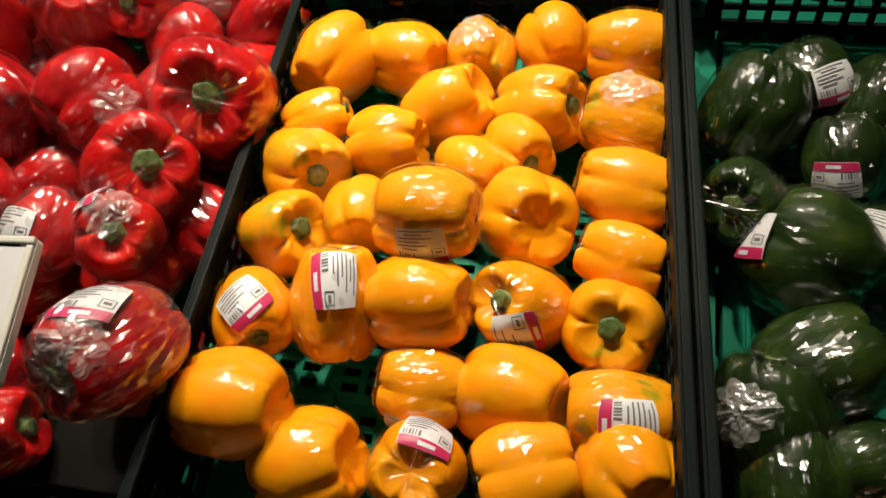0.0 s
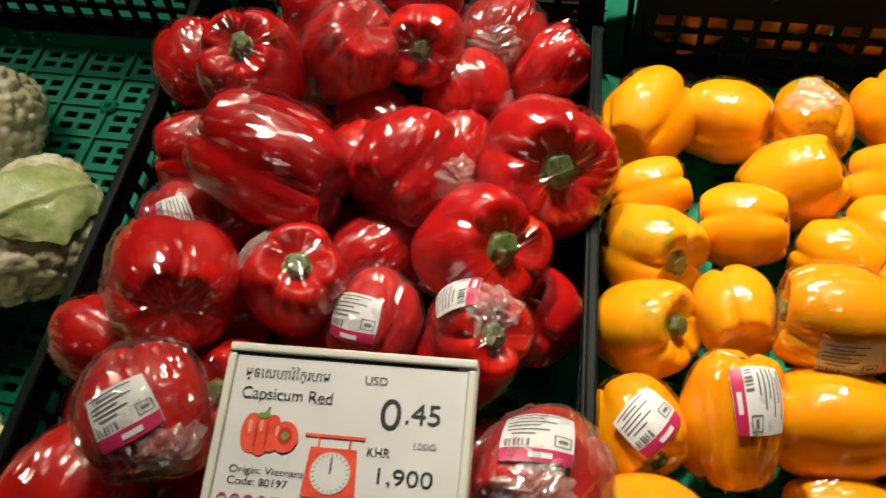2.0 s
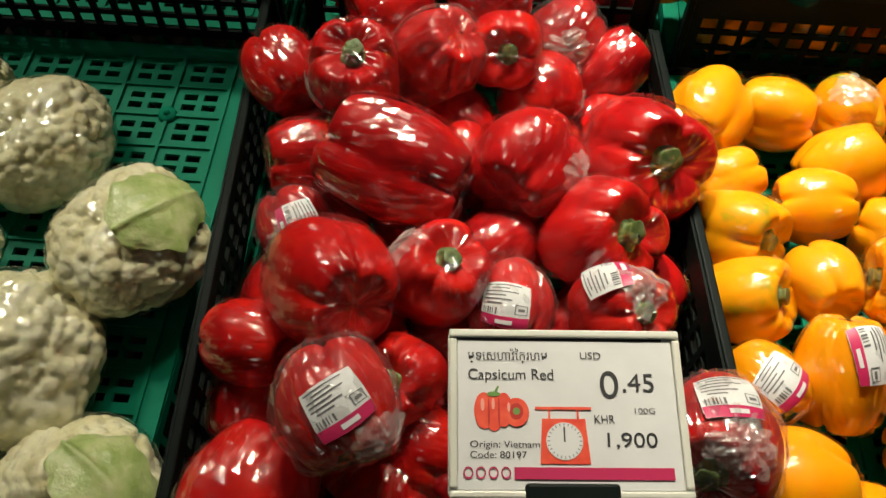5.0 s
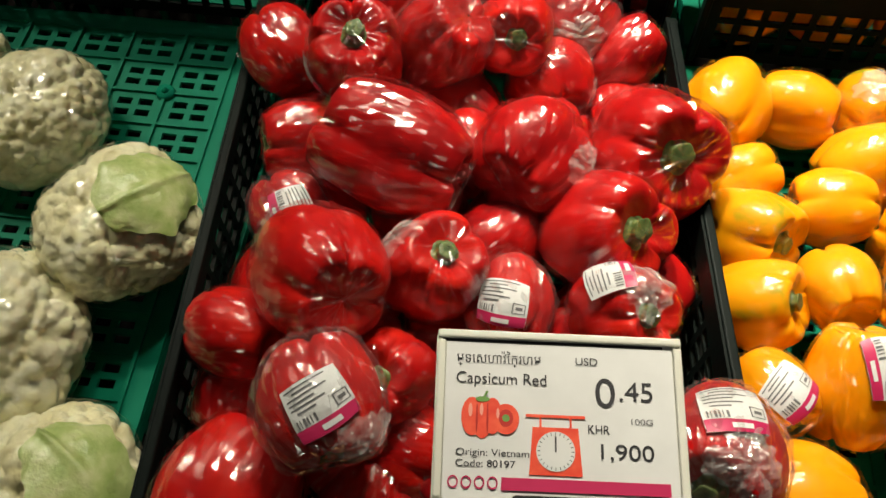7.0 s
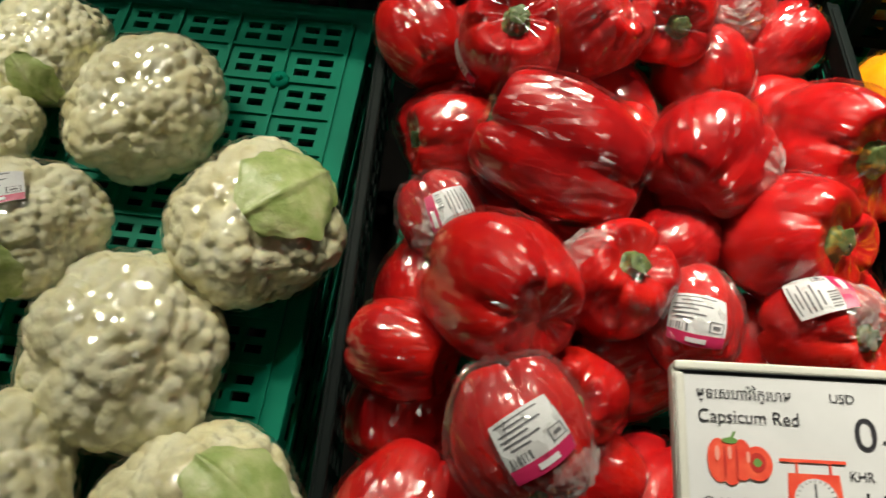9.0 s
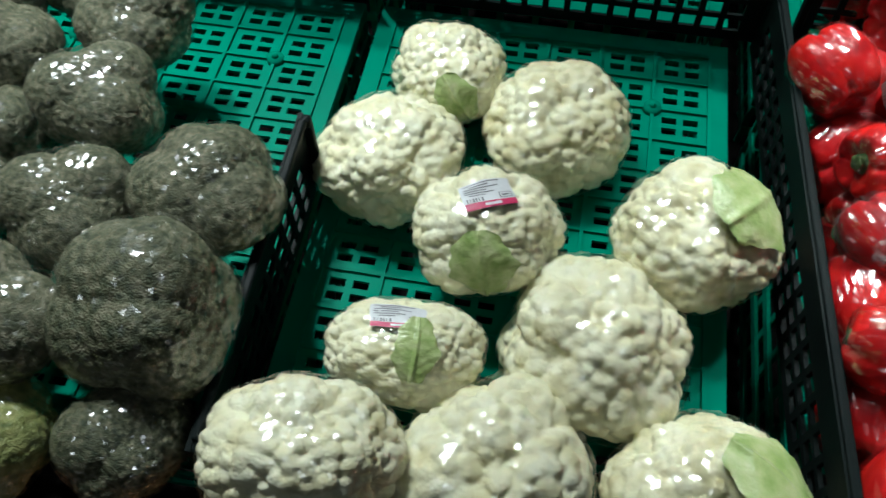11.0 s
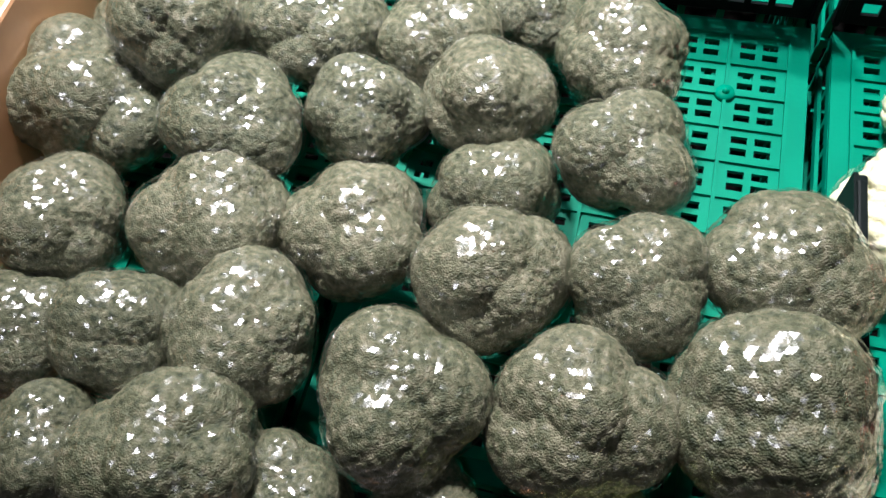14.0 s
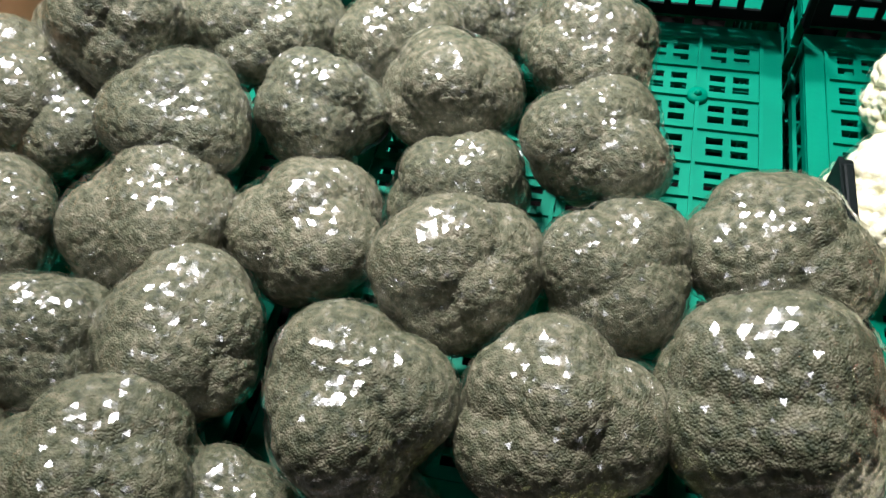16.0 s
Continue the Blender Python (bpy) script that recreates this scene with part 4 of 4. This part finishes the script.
broccoli(-1.540, 0.181, 0.085, 0.0442, 2, (0, 0, 241), 1.0)
broccoli(-1.425, 0.188, 0.085, 0.0511, 3, (0, 0, 328), 1.0, crown=YELLOWISH, label="yellowish green broccoli crown wrapped in clear film")
broccoli(-1.321, 0.203, 0.085, 0.0471, 0, (0, 0, 161), 1.0)


# ---- price tag ----
def rounded_plate(w, h, depth, corner):
    bm = bmesh.new()
    box(bm, -w / 2, -h / 2, -depth, w / 2, h / 2, 0)
    edges = [e for e in bm.edges if abs(e.verts[0].co.z - e.verts[1].co.z) > depth / 2]
    bmesh.ops.bevel(bm, geom=edges, offset=corner, segments=5, profile=0.5, affect="EDGES")
    return bm


def letters(text, x, y, size, parent, mat=None, wide=None, name="lettering"):
    """Printed words in the built-in font, as a mesh; wide: the width they are fitted to."""
    curve = bpy.data.curves.new(name, "FONT")
    curve.body, curve.size = text, size
    holder = bpy.data.objects.new(name, curve)
    scene.collection.objects.link(holder)
    bpy.context.view_layer.update()
    me = bpy.data.meshes.new_from_object(holder.evaluated_get(bpy.context.evaluated_depsgraph_get()))
    bpy.data.objects.remove(holder)
    xs = [v.co.x for v in me.vertices] or [0, 1]
    k = wide / max(1e-4, max(xs) - min(xs)) if wide else 1.0
    me.transform(Matrix.Diagonal((k, 1, 1, 1)))
    return part(name, me, mat or INK, parent, at=pose(x, y, 0.0006), smooth=False)


def ellipse(bm, x, y, rx, ry, n=24, z=0.0):
    bm.faces.new([bm.verts.new((x + rx * math.cos(2 * math.pi * k / n), y + ry * math.sin(2 * math.pi * k / n), z)) for k in range(n)])


def price_tag():
    w, h = 0.147, 0.104
    centre, right, top = Vector((-0.531, 0.295, 0.207)), Vector((0.145, 0.012, -0.004)).normalized(), Vector((-0.007, 0.106, 0.0155))
    normal = right.cross(top).normalized()
    top = normal.cross(right).normalized()
    m = Matrix((right, top, normal)).transposed().to_4x4()
    m.translation = centre
    ob = thing("price_tag", SLOPE @ m, "ivory framed price tag for red capsicum on a black clip", "price tag")
    part("tag_frame", rounded_plate(w, h, 0.007, 0.005), FRAME_PLASTIC, ob, "ivory plastic frame", smooth=False)
    rim = bmesh.new()
    for x0, y0, x1, y1 in ((-w / 2, h / 2 - 0.0062, w / 2, h / 2), (-w / 2, -h / 2, w / 2, -h / 2 + 0.0055), (-w / 2, -h / 2 + 0.0056, -w / 2 + 0.0062, h / 2 - 0.0063), (w / 2 - 0.0062, -h / 2 + 0.0056, w / 2, h / 2 - 0.0063)):
        box(rim, x0 + 0.0006, y0 + 0.0006, 0.0002, x1 - 0.0006, y1 - 0.0006, 0.0036, 0.0012)
    part("rim", rim, FRAME_PLASTIC, ob, "raised ivory rim", smooth=False)
    sheet = rounded_plate(w - 0.012, h - 0.011, 0.002, 0.002)
    bmesh.ops.translate(sheet, vec=(0.004, 0, 0), verts=sheet.verts)
    card = part("card", sheet, PAPER, ob, "printed white card", pose(-0.004, 0, 0.0008), smooth=False)
    # the rim's shadow along the card's top, drawn as an ink line
    part("rim_shadow_line", box(bmesh.new(), -0.066, 0.0445, 0, 0.066, 0.0462, 0.0004), INK, card, smooth=False)
    letters("\u1798\u17d2\u1791\u17c1\u179f\u17a0\u17b6\u179c\u17c9\u17c3\u1780\u17d2\u179a\u17a0\u1798", -0.0575, 0.0318, 0.0085, card, INK, 0.050)
    letters("Capsicum Red", -0.0575, 0.0195, 0.0098, card, INK, 0.053)
    letters("USD", 0.013, 0.0328, 0.0066, card, INK, 0.013)
    letters("0", 0.024, 0.0085, 0.0245, card, INK, 0.0115, "price_figure")
    letters(".45", 0.038, 0.0125, 0.0165, card, INK, 0.0195, "price_figure")
    letters("100G", 0.044, -0.001, 0.005, card, GREY_INK, 0.0125)
    letters("KHR", 0.0195, -0.0072, 0.0075, card, INK, 0.0125)
    letters("1,900", 0.024, -0.0212, 0.0125, card, INK, 0.0305, "price_figure")
    letters("Origin: Vietnam", -0.0565, -0.0220, 0.0058, card, INK, 0.042)
    letters("Code: 80197", -0.0565, -0.0282, 0.0058, card, INK, 0.034)
    art, seams, shine = bmesh.new(), bmesh.new(), bmesh.new()
    for k, (ex, ey, rx, ry) in enumerate(((-0.0515, 0.0055, 0.0062, 0.0112), (-0.0455, 0.0045, 0.0062, 0.0115), (-0.0395, 0.006, 0.0055, 0.0105), (-0.0318, 0.0045, 0.0078, 0.0088))):
        ellipse(art, ex, ey, rx, ry, 24, 0.00012 * k)
    for ex, ey, rx, ry in ((-0.0487, 0.0045, 0.0006, 0.0085), (-0.0425, 0.0045, 0.0006, 0.009), (-0.0318, 0.0050, 0.0042, 0.0050)):
        ellipse(seams, ex, ey, rx, ry, 20, 0.0006)
    for ex, ey, rx, ry in ((-0.0525, 0.009, 0.0012, 0.004), (-0.046, 0.0095, 0.001, 0.0035), (-0.0365, 0.0075, 0.0009, 0.003)):
        ellipse(shine, ex, ey, rx, ry, 14, 0.0007)
    picture = pose(0.004, -0.0053, 0.0007)
    part("pepper_picture", art, RED_PRINT, card, "printed red pepper picture", picture, smooth=False)
    part("pepper_shade_picture", seams, DEEP_RED_PRINT, card, at=picture, smooth=False)
    part("pepper_shine_picture", shine, PALE_PRINT, card, at=picture, smooth=False)
    bm = bmesh.new()
    ellipse(bm, -0.0455, 0.0155, 0.0042, 0.0016, 16, 0.0004)
    bmesh.ops.create_cube(bm, size=1, matrix=Matrix.LocRotScale((-0.0440, 0.0180, 0.0004), Euler((0, 0, -0.5)), (0.0013, 0.0055, 0.0002)))
    ellipse(bm, -0.0318, 0.0050, 0.0022, 0.0022, 12, 0.0005)
    part("pepper_stem_picture", bm, GREEN_PRINT, card, at=pose(0.004, -0.0053, 0.0009), smooth=False)
    scale = bmesh.new()
    verts = [scale.verts.new(p) for p in ((-0.018, -0.024, 0), (0.0125, -0.024, 0), (0.0105, 0.003, 0), (-0.016, 0.003, 0))]
    scale.faces.new(verts)
    box(scale, -0.020, 0.0085, 0, 0.0145, 0.0102, 0.0002)
    box(scale, -0.012, 0.003, 0, -0.0108, 0.0085, 0.0002)
    box(scale, 0.0055, 0.003, 0, 0.0067, 0.0085, 0.0002)
    pic = part("scale_picture", scale, RED_PRINT, card, "printed red kitchen scale picture", pose(0.0037, -0.0075, 0.0007), smooth=False)
    dial = bmesh.new()
    ellipse(dial, -0.0028, -0.0105, 0.0112, 0.0112, 32, 0.0005)
    part("dial_picture", dial, PAPER, card, at=pose(0.0037, -0.0075, 0.0007), smooth=False)
    marks = bmesh.new()
    box(marks, -0.0033, -0.011, 0.0006, -0.0023, -0.002, 0.0007)
    for k in range(24):
        a = 2 * math.pi * k / 24
        bmesh.ops.create_cube(marks, size=1, matrix=Matrix.LocRotScale((-0.0028 + 0.0098 * math.cos(a), -0.0105 + 0.0098 * math.sin(a), 0.00065), Euler((0, 0, a)), (0.0016, 0.0004, 0.0001)))
    part("dial_marks", marks, INK, card, at=pose(0.0037, -0.0075, 0.0007), smooth=False)
    part("magenta_strip", box(bmesh.new(), -0.030, -0.0405, 0, 0.066, -0.0335, 0.0004), MAGENTA, card, at=pose(0, 0, 0.0006), smooth=False)
    logo = bmesh.new()
    for lx in (-0.0575, -0.0500, -0.0425, -0.0350):
        ring = [(lx + 0.0030 * s * math.cos(a), -0.0368 + 0.0036 * s * math.sin(a), 0.0002) for s in (1.0, 0.74) for a in np.linspace(0, 2 * math.pi, 20, endpoint=False)]
        vs = [logo.verts.new(p) for p in ring]
        for k in range(20):
            logo.faces.new((vs[k], vs[(k + 1) % 20], vs[20 + (k + 1) % 20], vs[20 + k]))
    part("logo", logo, MAGENTA, card, "plain magenta emblem", pose(0, 0, 0.0006), smooth=False)
    clip = bmesh.new()
    box(clip, -0.028, -0.060, -0.012, 0.028, -0.043, 0.006, 0.002)
    box(clip, -0.022, -0.066, -0.010, 0.022, -0.058, 0.002, 0.0015)
    part("clip", clip, BLACK_PLASTIC, ob, "black plastic clip", smooth=False)
    for kx in (-0.021, 0.015):
        part("screw", box(bmesh.new(), kx, -0.0665, 0.0022, kx + 0.006, -0.0625, 0.004, 0.0008), CHROME, ob, "chrome screw", smooth=False)
    pole = bmesh.new()
    box(pole, -0.008, -0.135, -0.008, 0.008, -0.062, -0.001, 0.0015)
    box(pole, -0.007, -0.145, -0.23, 0.007, -0.131, -0.002, 0.0015)
    part("pole", pole, BLACK_PLASTIC, ob, "black upright pole", smooth=False)
    return ob


price_tag()
